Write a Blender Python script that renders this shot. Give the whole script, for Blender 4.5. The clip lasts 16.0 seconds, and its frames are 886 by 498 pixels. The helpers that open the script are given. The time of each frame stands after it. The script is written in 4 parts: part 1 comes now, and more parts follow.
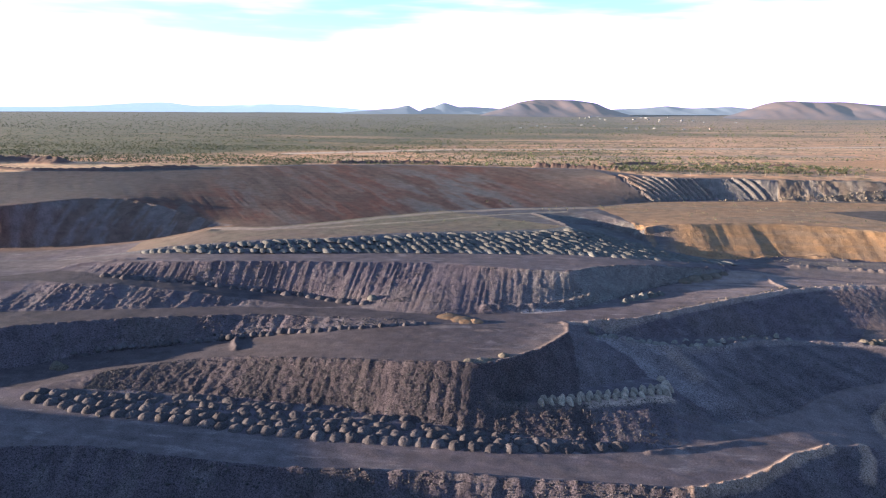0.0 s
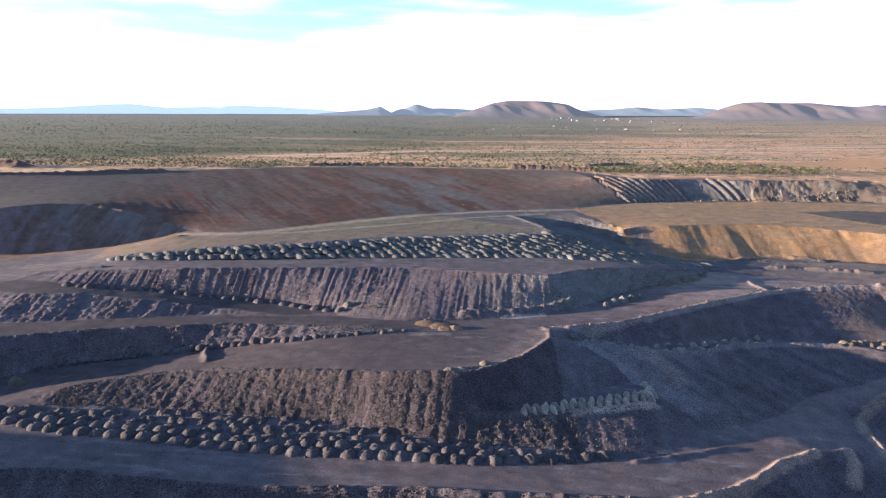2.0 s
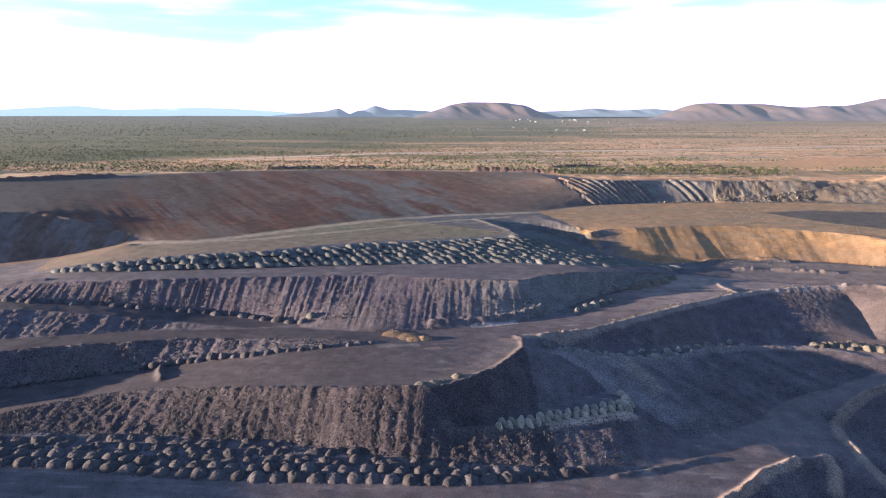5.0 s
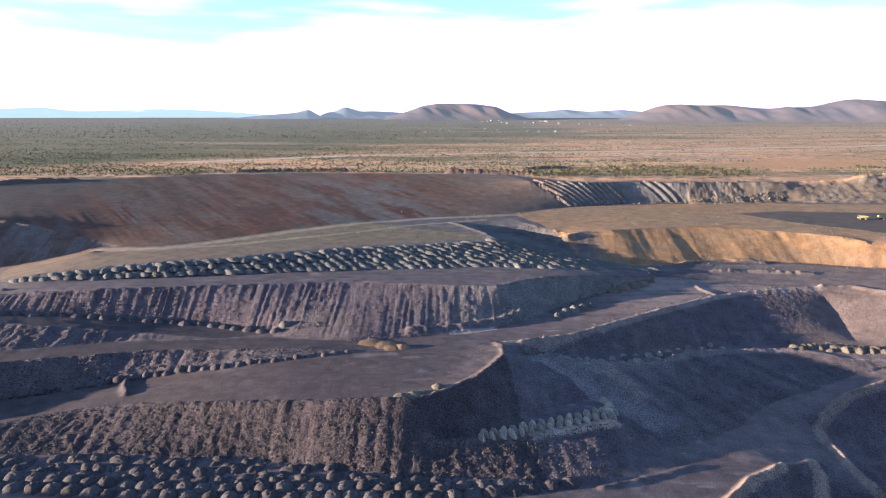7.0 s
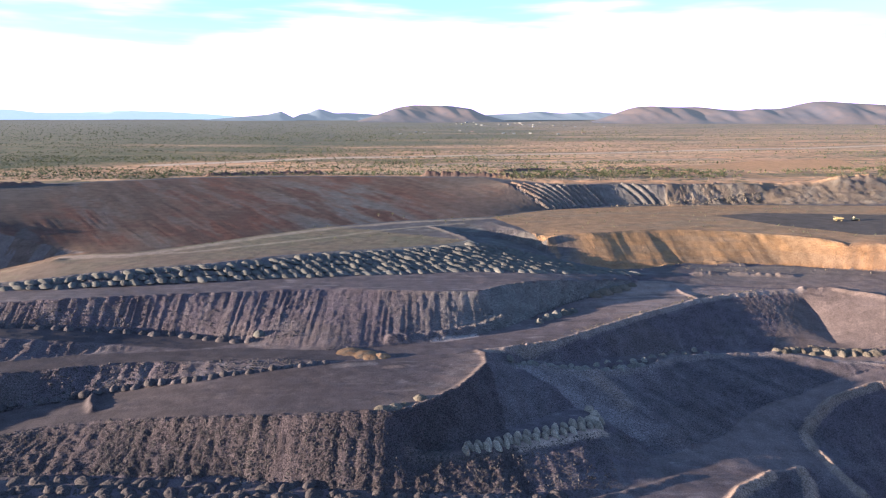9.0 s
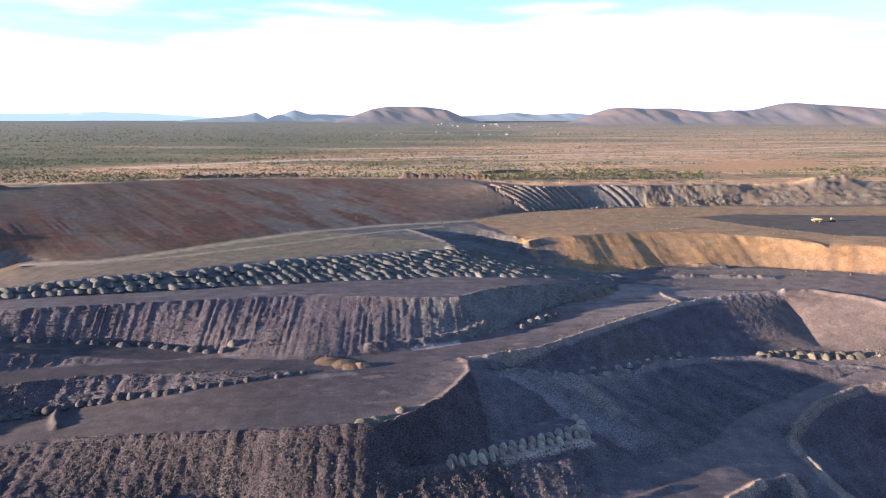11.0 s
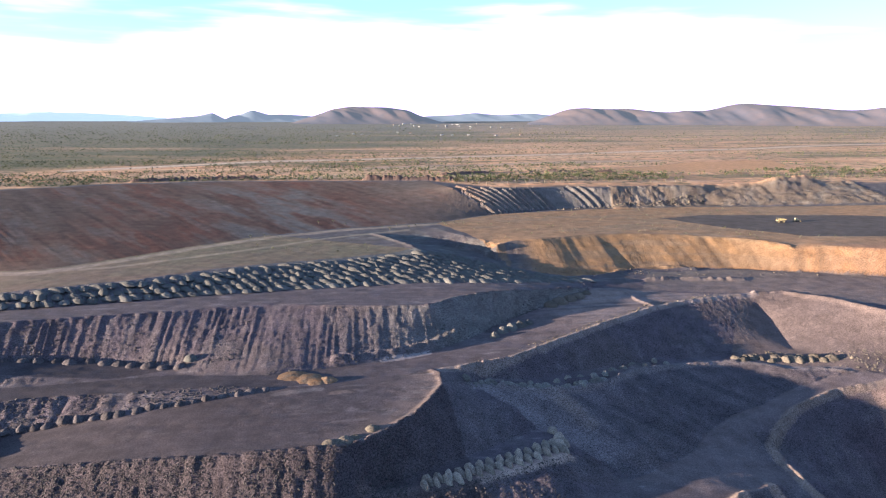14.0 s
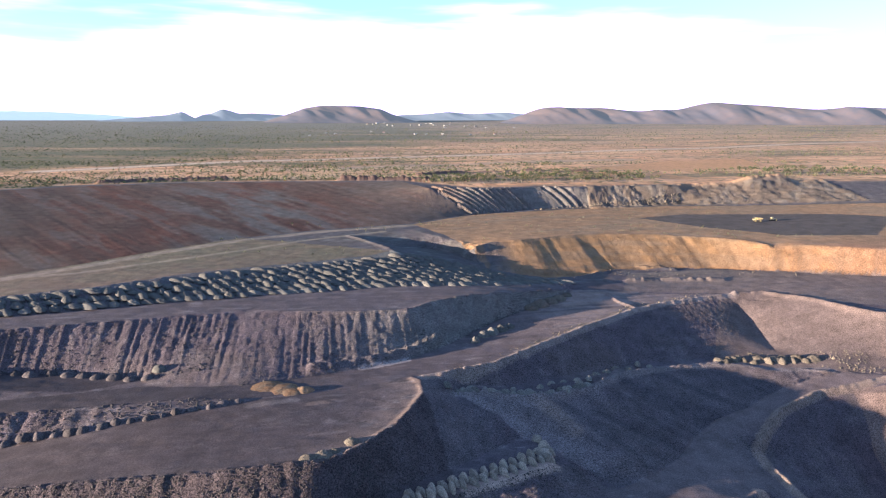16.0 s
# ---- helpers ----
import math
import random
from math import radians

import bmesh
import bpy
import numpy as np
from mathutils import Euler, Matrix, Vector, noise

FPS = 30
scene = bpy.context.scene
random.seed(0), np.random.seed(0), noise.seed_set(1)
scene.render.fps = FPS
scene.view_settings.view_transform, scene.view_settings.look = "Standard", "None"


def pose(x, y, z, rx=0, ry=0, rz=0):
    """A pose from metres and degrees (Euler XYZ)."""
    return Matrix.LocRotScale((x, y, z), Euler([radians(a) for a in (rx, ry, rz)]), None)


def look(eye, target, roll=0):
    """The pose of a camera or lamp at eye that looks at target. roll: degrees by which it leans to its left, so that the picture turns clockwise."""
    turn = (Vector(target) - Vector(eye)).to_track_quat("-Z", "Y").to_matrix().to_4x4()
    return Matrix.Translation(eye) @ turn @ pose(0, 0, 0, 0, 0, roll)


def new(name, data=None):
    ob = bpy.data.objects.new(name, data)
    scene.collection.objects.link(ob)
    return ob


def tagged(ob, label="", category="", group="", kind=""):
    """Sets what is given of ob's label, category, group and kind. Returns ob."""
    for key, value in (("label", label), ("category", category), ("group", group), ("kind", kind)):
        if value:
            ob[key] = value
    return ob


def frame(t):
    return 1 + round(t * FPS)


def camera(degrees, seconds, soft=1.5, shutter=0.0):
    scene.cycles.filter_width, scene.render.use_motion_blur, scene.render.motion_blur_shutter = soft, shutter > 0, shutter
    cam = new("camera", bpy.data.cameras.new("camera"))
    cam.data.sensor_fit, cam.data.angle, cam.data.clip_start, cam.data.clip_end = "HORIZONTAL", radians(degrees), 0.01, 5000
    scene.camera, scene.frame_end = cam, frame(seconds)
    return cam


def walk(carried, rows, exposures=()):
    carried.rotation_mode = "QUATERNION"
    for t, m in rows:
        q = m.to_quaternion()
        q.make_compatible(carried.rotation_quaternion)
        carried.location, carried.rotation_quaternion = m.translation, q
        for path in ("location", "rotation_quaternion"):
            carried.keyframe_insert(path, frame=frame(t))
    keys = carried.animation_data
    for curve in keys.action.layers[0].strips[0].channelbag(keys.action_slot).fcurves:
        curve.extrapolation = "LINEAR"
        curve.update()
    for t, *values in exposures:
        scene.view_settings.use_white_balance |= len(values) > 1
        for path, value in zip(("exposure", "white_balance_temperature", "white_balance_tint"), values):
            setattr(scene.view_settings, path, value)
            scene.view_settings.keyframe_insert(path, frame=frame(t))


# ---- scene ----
cam = camera(65.7, 16.0, soft=1.15)
PATH = [
    (0, (-13.116, -349.948, 112.198), (-13.421, -348.011, 111.802), 0.3),
    (0.5, (-14.126, -347.672, 112.201), (-14.412, -345.732, 111.807), 0.2),
    (1, (-15.108, -345.352, 112.217), (-15.375, -343.409, 111.824), 0.2),
    (1.5, (-16.057, -343.051, 112.229), (-16.305, -341.106, 111.836), 0.2),
    (2, (-16.959, -340.784, 112.251), (-17.187, -338.836, 111.859), 0.2),
    (2.5, (-17.86, -338.534, 112.284), (-18.068, -336.584, 111.892), 0.1),
    (3, (-18.815, -336.284, 112.319), (-19.003, -334.332, 111.927), 0.1),
    (3.5, (-19.718, -334.028, 112.342), (-19.888, -332.074, 111.951), 0.1),
    (4, (-20.551, -331.741, 112.376), (-20.702, -329.785, 111.986), 0.1),
    (6.5, (-24.773, -320.264, 112.72), (-24.826, -318.302, 112.335), -0.0),
    (7, (-25.582, -317.858, 112.778), (-25.613, -315.896, 112.394), 0.0),
    (7.5, (-26.403, -315.471, 112.832), (-26.413, -313.508, 112.449), 0.0),
    (8, (-27.158, -313.14, 112.879), (-27.15, -311.177, 112.497), 0.1),
    (8.5, (-27.819, -310.834, 112.91), (-27.794, -308.87, 112.529), 0.0),
    (9, (-28.334, -308.497, 112.948), (-28.292, -306.534, 112.569), 0.0),
    (11.5, (-30.723, -296.482, 113.227), (-30.594, -294.521, 112.851), 0.0),
    (12, (-31.265, -294.042, 113.261), (-31.117, -292.083, 112.885), 0.0),
    (12.5, (-31.699, -291.639, 113.306), (-31.535, -289.681, 112.931), 0.0),
    (13, (-32.136, -289.204, 113.353), (-31.952, -287.249, 112.977), 0.0),
    (13.5, (-32.514, -286.776, 113.437), (-32.312, -284.822, 113.061), 0.0),
    (14, (-32.802, -284.38, 113.539), (-32.581, -282.428, 113.164), 0.0),
    (14.5, (-33.098, -281.978, 113.625), (-32.859, -280.028, 113.249), 0.0),
    (15, (-33.431, -279.445, 113.7), (-33.173, -277.498, 113.324), 0.0),
    (15.5, (-33.812, -276.9, 113.742), (-33.535, -274.956, 113.365), 0.0),
    (16, (-34.147, -274.327, 113.79), (-33.851, -272.385, 113.412), 0.0),
]
walk(cam, [(t, look(eye, target, roll)) for t, eye, target, roll in PATH])

# ---- world and sun ----
SUN_AWAY = Vector((-0.9848, -0.1736, 0.0)).normalized()
SUN_ELEVATION = radians(5.0)
world = bpy.data.worlds.new("sky")
scene.world = world
world.use_nodes = True
wn, wl = world.node_tree.nodes, world.node_tree.links
sky = wn.new("ShaderNodeTexSky")
sky.sky_type = "NISHITA"
sky.sun_disc = False
sky.sun_elevation = SUN_ELEVATION
sky.sun_rotation = math.atan2(SUN_AWAY.x, SUN_AWAY.y)
sky.air_density, sky.dust_density, sky.ozone_density = 1.0, 0.4, 2.5
# a thin white veil of cloud, dense towards the horizon, all the way round
where = wn.new("ShaderNodeTexCoord")
split = wn.new("ShaderNodeSeparateXYZ")
wl.new(where.outputs["Generated"], split.inputs[0])
streak_map = wn.new("ShaderNodeMapping")
streak_map.inputs["Scale"].default_value = (1.3, 1.3, 11.0)
wl.new(where.outputs["Generated"], streak_map.inputs["Vector"])
streaks = wn.new("ShaderNodeTexNoise")
streaks.inputs["Scale"].default_value = 1.6
streaks.inputs["Detail"].default_value = 5.0
wl.new(streak_map.outputs[0], streaks.inputs["Vector"])
lift = wn.new("ShaderNodeMath")
lift.operation = "MULTIPLY_ADD"
wl.new(streaks.outputs["Fac"], lift.inputs[0])
lift.inputs[1].default_value = -0.30
wl.new(split.outputs["Z"], lift.inputs[2])
veil_range = wn.new("ShaderNodeMapRange")
veil_range.interpolation_type = "SMOOTHSTEP"
veil_range.inputs["From Min"].default_value = -0.066
veil_range.inputs["From Max"].default_value = -0.004
veil_range.inputs["To Min"].default_value = 1.0
veil_range.inputs["To Max"].default_value = 0.06
wl.new(lift.outputs[0], veil_range.inputs["Value"])
veil = wn.new("ShaderNodeMix")
veil.data_type = "RGBA"
wl.new(veil_range.outputs[0], veil.inputs["Factor"])
thin = wn.new("ShaderNodeMix")
thin.data_type, thin.blend_type = "RGBA", "MULTIPLY"
thin.inputs["Factor"].default_value = 1.0
wl.new(sky.outputs["Color"], thin.inputs["A"])
thin.inputs["B"].default_value = (0.74, 0.95, 0.98, 1)
wl.new(thin.outputs["Result"], veil.inputs["A"])
veil.inputs["B"].default_value = (3.0, 2.3, 4.7, 1)
wn["Background"].inputs["Strength"].default_value = 0.13
wl.new(veil.outputs["Result"], wn["Background"].inputs["Color"])
sun = new("sun", bpy.data.lights.new("sun", "SUN"))
sun.data.energy = 5.4
sun.data.angle = radians(0.53)
sun.data.color = (1.0, 0.84, 0.63)
sun_from = SUN_AWAY * math.cos(SUN_ELEVATION) + Vector((0, 0, math.sin(SUN_ELEVATION)))
sun.matrix_world = look(sun_from * 100, (0, 0, 0))
scene.view_settings.exposure = 2.38


# ---- materials ----
def nodes_of(name, rough=0.95):
    m = bpy.data.materials.new(name)
    m.use_nodes = True
    shader = m.node_tree.nodes["Principled BSDF"]
    shader.inputs["Roughness"].default_value = rough
    shader.inputs["Specular IOR Level"].default_value = 0.12
    return m, m.node_tree.nodes, m.node_tree.links, shader


def noise_node(nodes, links, vector, scale, detail=4.0, rough=0.6):
    n = nodes.new("ShaderNodeTexNoise")
    n.inputs["Scale"].default_value = scale
    n.inputs["Detail"].default_value = detail
    n.inputs["Roughness"].default_value = rough
    links.new(vector, n.inputs["Vector"])
    return n.outputs["Fac"]


def ramp_node(nodes, links, value, low, high, a, b):
    n = nodes.new("ShaderNodeMapRange")
    n.inputs["From Min"].default_value, n.inputs["From Max"].default_value = low, high
    n.inputs["To Min"].default_value, n.inputs["To Max"].default_value = a, b
    links.new(value, n.inputs["Value"])
    return n.outputs[0]


def mix_node(nodes, links, factor, a, b, blend="MIX"):
    n = nodes.new("ShaderNodeMix")
    n.data_type, n.blend_type = "RGBA", blend
    for value, socket in ((factor, n.inputs["Factor"]), (a, n.inputs["A"]), (b, n.inputs["B"])):
        if isinstance(value, (int, float)):
            socket.default_value = value
        elif isinstance(value, tuple):
            socket.default_value = (*value, 1) if len(value) == 3 else value
        else:
            links.new(value, socket)
    return n.outputs["Result"]


def grey_times(nodes, links, colour, value):
    return mix_node(nodes, links, 1.0, colour, value, "MULTIPLY")


def place(nodes, scale=(1, 1, 1), links=None):
    geo = nodes.new("ShaderNodeNewGeometry")
    if scale == (1, 1, 1):
        return geo.outputs["Position"]
    mp = nodes.new("ShaderNodeMapping")
    mp.inputs["Scale"].default_value = scale
    links.new(geo.outputs["Position"], mp.inputs["Vector"])
    return mp.outputs[0]


def earth_material():
    m, n, l, shader = nodes_of("earth", 1.0)
    tint = n.new("ShaderNodeAttribute")
    tint.attribute_name = "earth_colour"
    plain = n.new("ShaderNodeAttribute")
    plain.attribute_name = "plain"
    rocky = n.new("ShaderNodeAttribute")
    rocky.attribute_name = "rocky"
    at = place(n)
    fine = noise_node(n, l, at, 1.7, 6.0, 0.75)
    mid = noise_node(n, l, at, 0.13, 4.0, 0.6)
    # speckle is stronger on rubble than on graded road
    contrast = ramp_node(n, l, rocky.outputs["Fac"], 0, 1, 0.42, 1.0)
    speck = mix_node(n, l, contrast, (0.95, 0.95, 0.95), ramp_node(n, l, fine, 0.33, 0.67, 0.12, 2.0))
    worked = grey_times(n, l, tint.outputs["Color"], speck)
    worked = grey_times(n, l, worked, ramp_node(n, l, mid, 0.28, 0.72, 0.72, 1.26))
    # the plain: ochre soil, dry grass and scrub in long drifts, hazed far out
    drift = noise_node(n, l, place(n, (0.0016, 0.0035, 0.003), l), 1.0, 5.0, 0.6)
    patch = noise_node(n, l, place(n, (0.006, 0.016, 0.01), l), 1.0, 5.0, 0.65)
    dots = noise_node(n, l, place(n, (0.06, 0.03, 0.05), l), 1.0, 3.0, 0.7)
    lanes = noise_node(n, l, place(n, (0.0022, 0.019, 0.01), l), 1.0, 5.0, 0.6)
    soil = mix_node(n, l, ramp_node(n, l, patch, 0.35, 0.65, 0, 1), (0.56, 0.27, 0.145), (0.43, 0.25, 0.15))
    grass = mix_node(n, l, ramp_node(n, l, dots, 0.4, 0.6, 0, 1), (0.16, 0.122, 0.07), (0.10, 0.092, 0.05))
    soil = grey_times(n, l, soil, ramp_node(n, l, dots, 0.35, 0.65, 0.7, 1.3))
    soil = mix_node(n, l, ramp_node(n, l, lanes, 0.52, 0.62, 0, 0.85), soil, (0.6, 0.36, 0.21))
    soil = mix_node(n, l, ramp_node(n, l, lanes, 0.47, 0.38, 0, 0.8), soil, (0.15, 0.12, 0.075))
    side = n.new("ShaderNodeSeparateXYZ")
    l.new(at, side.inputs[0])
    green = n.new("ShaderNodeMath")
    green.operation = "ADD"
    l.new(ramp_node(n, l, side.outputs["X"], -600, 700, 0.18, -0.24), green.inputs[0])
    l.new(drift, green.inputs[1])
    green2 = n.new("ShaderNodeMath")
    green2.operation = "ADD"
    l.new(green.outputs[0], green2.inputs[0])
    l.new(ramp_node(n, l, side.outputs["Y"], 500, 1800, -0.16, 0.14), green2.inputs[1])
    scrub = mix_node(n, l, ramp_node(n, l, green2.outputs[0], 0.42, 0.60, 0, 1), soil, grass)
    # distance haze painted in: the base colour fades to grey-tan further out
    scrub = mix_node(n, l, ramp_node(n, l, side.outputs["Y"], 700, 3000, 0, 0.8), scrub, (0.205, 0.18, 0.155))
    specks = noise_node(n, l, place(n, (0.11, 0.06, 0.1), l), 1.0, 2.0, 0.55)
    specks = mix_node(n, l, ramp_node(n, l, patch, 0.3, 0.55, 0.0, 0.75), (0, 0, 0), ramp_node(n, l, specks, 0.55, 0.62, 0, 1))
    scrub = mix_node(n, l, specks, scrub, (0.07, 0.075, 0.04))
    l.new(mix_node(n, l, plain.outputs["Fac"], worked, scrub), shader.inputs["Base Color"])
    bump = n.new("ShaderNodeBump")
    bump.inputs["Distance"].default_value = 0.8
    l.new(ramp_node(n, l, rocky.outputs["Fac"], 0, 1, 0.15, 0.9), bump.inputs["Strength"])
    l.new(fine, bump.inputs["Height"])
    l.new(bump.outputs[0], shader.inputs["Normal"])
    return m


def soil_material(name, colour, other, speckle=0.6, scale=1.2, random_tint=0.25):
    m, n, l, shader = nodes_of(name, 1.0)
    at = place(n)
    fine = noise_node(n, l, at, scale, 5.0, 0.7)
    mid = noise_node(n, l, at, scale * 0.15, 3.0, 0.6)
    c = mix_node(n, l, ramp_node(n, l, mid, 0.35, 0.65, 0, 1), colour, other)
    c = grey_times(n, l, c, ramp_node(n, l, fine, 0.3, 0.7, 1 - speckle, 1 + speckle))
    info = n.new("ShaderNodeObjectInfo")
    c = grey_times(n, l, c, ramp_node(n, l, info.outputs["Random"], 0, 1, 1 - random_tint, 1 + random_tint))
    l.new(c, shader.inputs["Base Color"])
    bump = n.new("ShaderNodeBump")
    bump.inputs["Strength"].default_value = 0.8
    bump.inputs["Distance"].default_value = 0.35
    l.new(fine, bump.inputs["Height"])
    l.new(bump.outputs[0], shader.inputs["Normal"])
    return m


def island_material(name, dark, light, rough=0.9):
    m, n, l, shader = nodes_of(name, rough)
    geo = n.new("ShaderNodeNewGeometry")
    c = mix_node(n, l, geo.outputs["Random Per Island"], dark, light)
    c = grey_times(n, l, c, ramp_node(n, l, noise_node(n, l, place(n), 2.5, 3.0), 0.3, 0.7, 0.7, 1.3))
    l.new(c, shader.inputs["Base Color"])
    return m


def paint_material(name, colour, rough=0.55, metal=0.0):
    m, n, l, shader = nodes_of(name, rough)
    dirt = noise_node(n, l, place(n), 1.5, 5.0)
    l.new(mix_node(n, l, ramp_node(n, l, dirt, 0.45, 0.7, 0, 0.6), colour, (0.16, 0.12, 0.09)), shader.inputs["Base Color"])
    shader.inputs["Metallic"].default_value = metal
    shader.inputs["Specular IOR Level"].default_value = 0.4
    return m


EARTH = earth_material()
HEAP_GREY = soil_material("spoil", (0.062, 0.052, 0.059), (0.076, 0.063, 0.068), 0.7, 2.2)
HEAP_PALE = soil_material("pale_spoil", (0.092, 0.086, 0.087), (0.11, 0.1, 0.095), 0.45, 2.0)
HEAP_ORANGE = soil_material("orange_clay", (0.17, 0.09, 0.053), (0.16, 0.11, 0.08), 0.55, 1.6)
# sunlight painted in: pale tone for finger-bench ridges that the sun misses
HEAP_SUNLIT_TONE = soil_material("sunlit_rubble_tone", (0.3, 0.24, 0.21), (0.24, 0.195, 0.172), 0.6, 2.0)
HEAP_RUBBLE = soil_material("grey_rubble", (0.14, 0.124, 0.12), (0.165, 0.146, 0.138), 0.6, 2.0)
HEAP_TAN = soil_material("tan_clay", (0.108, 0.086, 0.074), (0.094, 0.078, 0.068), 0.65, 2.0)
ROCK_GREY = island_material("grey_rock", (0.036, 0.032, 0.036), (0.075, 0.065, 0.067))
ROCK_SAND = island_material("sandstone", (0.08, 0.066, 0.056), (0.14, 0.112, 0.09))
SCRUB = island_material("scrub_leaves", (0.05, 0.06, 0.032), (0.12, 0.118, 0.065))
LEAVES = island_material("gum_leaves", (0.034, 0.042, 0.024), (0.078, 0.084, 0.044))
BARK = island_material("bark", (0.12, 0.09, 0.07), (0.22, 0.18, 0.14))
YELLOW = paint_material("yellow_paint", (0.42, 0.32, 0.16))
RUBBER = paint_material("rubber", (0.02, 0.02, 0.02), 0.9)
STEEL = paint_material("dark_steel", (0.09, 0.085, 0.08), 0.5, 0.6)
GLASS = paint_material("cab_glass", (0.03, 0.04, 0.05), 0.1)
WHITE_WALL = paint_material("white_wall", (0.3, 0.29, 0.28), 0.7)
ROOF_WHITE = paint_material("pale_iron_roof", (0.32, 0.32, 0.32), 0.5)
ROOF_RED = paint_material("red_iron_roof", (0.35, 0.16, 0.11), 0.6)


def hill_material(name, low, high, shade, haze_glow=0.0):
    """Scrub-covered hill; the last value is a bluish glow that paints distance haze."""
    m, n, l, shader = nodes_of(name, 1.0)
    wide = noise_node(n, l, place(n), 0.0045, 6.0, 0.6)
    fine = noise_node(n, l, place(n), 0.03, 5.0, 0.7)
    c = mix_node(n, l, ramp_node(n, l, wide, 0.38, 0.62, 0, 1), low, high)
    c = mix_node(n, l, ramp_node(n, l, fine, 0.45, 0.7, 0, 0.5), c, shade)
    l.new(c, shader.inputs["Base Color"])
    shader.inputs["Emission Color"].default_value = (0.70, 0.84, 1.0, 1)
    shader.inputs["Emission Strength"].default_value = haze_glow
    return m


# haze painted in: further hills get bluer, paler colours and more glow
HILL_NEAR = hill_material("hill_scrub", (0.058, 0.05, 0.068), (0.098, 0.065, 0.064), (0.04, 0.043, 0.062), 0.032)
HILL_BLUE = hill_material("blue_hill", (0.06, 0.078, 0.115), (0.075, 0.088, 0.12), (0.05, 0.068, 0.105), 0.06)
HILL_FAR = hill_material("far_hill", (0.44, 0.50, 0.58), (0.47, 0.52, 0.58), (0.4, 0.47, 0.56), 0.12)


# ---- plan: edges of benches and roads, as (x, y, height) ----
EDGES = []


def line(*points):
    EDGES.append([Vector(p) for p in points])
    return EDGES[-1]


lower_road_crest = line((-330, -142, -22), (-227, -127, -22), (-206, -122, -22), (-183, -120, -22), (-158, -121, -23), (-133, -122, -23), (-110, -122, -23), (-80, -118, -23), (-49, -115, -23), (-25, -115, -23), (-4, -114, -23), (23, -113, -23), (42, -112, -23), (61, -102, -23.5), (77, -88, -24), (89, -75, -24.5), (105, -64, -25))
lower_road_back = line((-330, -92, -21), (-267, -81, -21), (-245, -87, -21), (-213, -94, -21.5), (-182, -93, -22), (-145, -98, -22), (-105, -98, -22.5), (-63, -96, -22.5), (-35, -97, -22.5), (-4, -91, -23), (31, -81, -23.5), (62, -70, -24), (70, -55, -25))
dump_toe = line((-254, -75, -20), (-237, -71, -20), (-203, -68, -20), (-160, -68, -20), (-132, -69, -20), (-104, -69, -20.5), (-80, -75, -20.5), (-56, -79, -21), (-37, -80, -21.5), (-13, -80, -22), (10, -81, -23))
plateau_crest = line((-274, -73, -21), (-257, -71, -20), (-242, -63, -18), (-226, -55, -16), (-206, -47, -14), (-187, -42, -12), (-166, -41, -10), (-150, -45, -8), (-121, -52, -4), (-97, -56, -2), (-75, -59, -0.5), (-58, -59, 0), (-42, -58, 0), (-32, -52, 0), (-17, -36, 0), (-8, -20, 0), (-1, -4, 0), (-1, 8, 0), (-4, 14, -0.5))
plateau_back = line((-320, -64, -20), (-289, -56, -20), (-270, -43, -18.5), (-243, -30, -16), (-203, -19, -13), (-170, -11, -10), (-135, -12, -5), (-110, -9, -2.5), (-87, -5, -1), (-68, 0, -0.5), (-48, 4, -0.5))
mid_road_crest = line((-330, -66, -2), (-299, -42, -2), (-263, -23, -2), (-228, -10, -2), (-177, 4, -2), (-120, 4, -0.5), (-95, 4, 0), (-75, 0, 0))
mid_road_back = line((-340, -34, -2), (-322, -16, -2), (-291, -9, -2), (-231, 7, -2), (-200, 17, -2), (-146, 22, -2), (-120, 25, -2), (-99, 21, -1.5), (-75, 18, -1), (-50, 24, -1), (-25, 30, -1), (-2, 38, -0.5), (18, 54, 0), (36, 71, 1), (51, 84, 3), (70, 95, 5), (94, 113, 7), (109, 123, 8))
junction_crest = line((1, 15, -1), (15, 18, -0.5), (37, 25, 0), (61, 42, 1), (97, 65, 3), (132, 86, 4.5), (152, 94.5, 4.8), (186, 102.5, 5.5), (206, 105.7, 6))
ramp_crest = line((-440, -15, 6), (-329, 21, 7), (-298, 16, 7.5), (-276, 22, 7), (-239, 23, 4.5), (-207, 24, 2), (-194, 27, 0.5), (-169, 25, -1), (-147, 23, -2))
ramp_back = line((-331, 44, 7.7), (-310, 42, 8.2), (-285, 36, 7.5), (-250, 41, 5), (-217, 44, 2.5), (-185, 47, -0.5), (-154, 44, -2), (-122, 33, -2))
dune_road_crest = line((-333, 46, 8), (-320, 56, 10), (-289, 53, 13), (-237, 55, 15.5), (-183, 64, 15.5), (-133, 72, 15.5), (-81, 81, 15.5), (-55, 74, 15.3), (-27, 71, 15), (1, 71, 14.6), (15, 84, 15.2), (33, 91, 15.5), (52, 97, 14.5), (78, 108, 12), (106, 121, 9))
dune_road_back = line((-500, 60, 3), (-405, 80, 4), (-358, 79, 6), (-316, 82, 11), (-269, 75, 15.5), (-192, 86, 16), (-117, 102, 16), (-40, 113, 16), (-2, 118, 16), (36, 116, 15.5), (74, 122, 13), (121, 135, 10))
upper_flat_edge = line((-311, 88, 12), (-275, 87, 18), (-218, 100, 22), (-161, 116, 23), (-125, 136, 23.5), (-85, 151, 23.5), (-43, 164, 23.5), (-18, 173, 23.5), (-1, 184, 24))
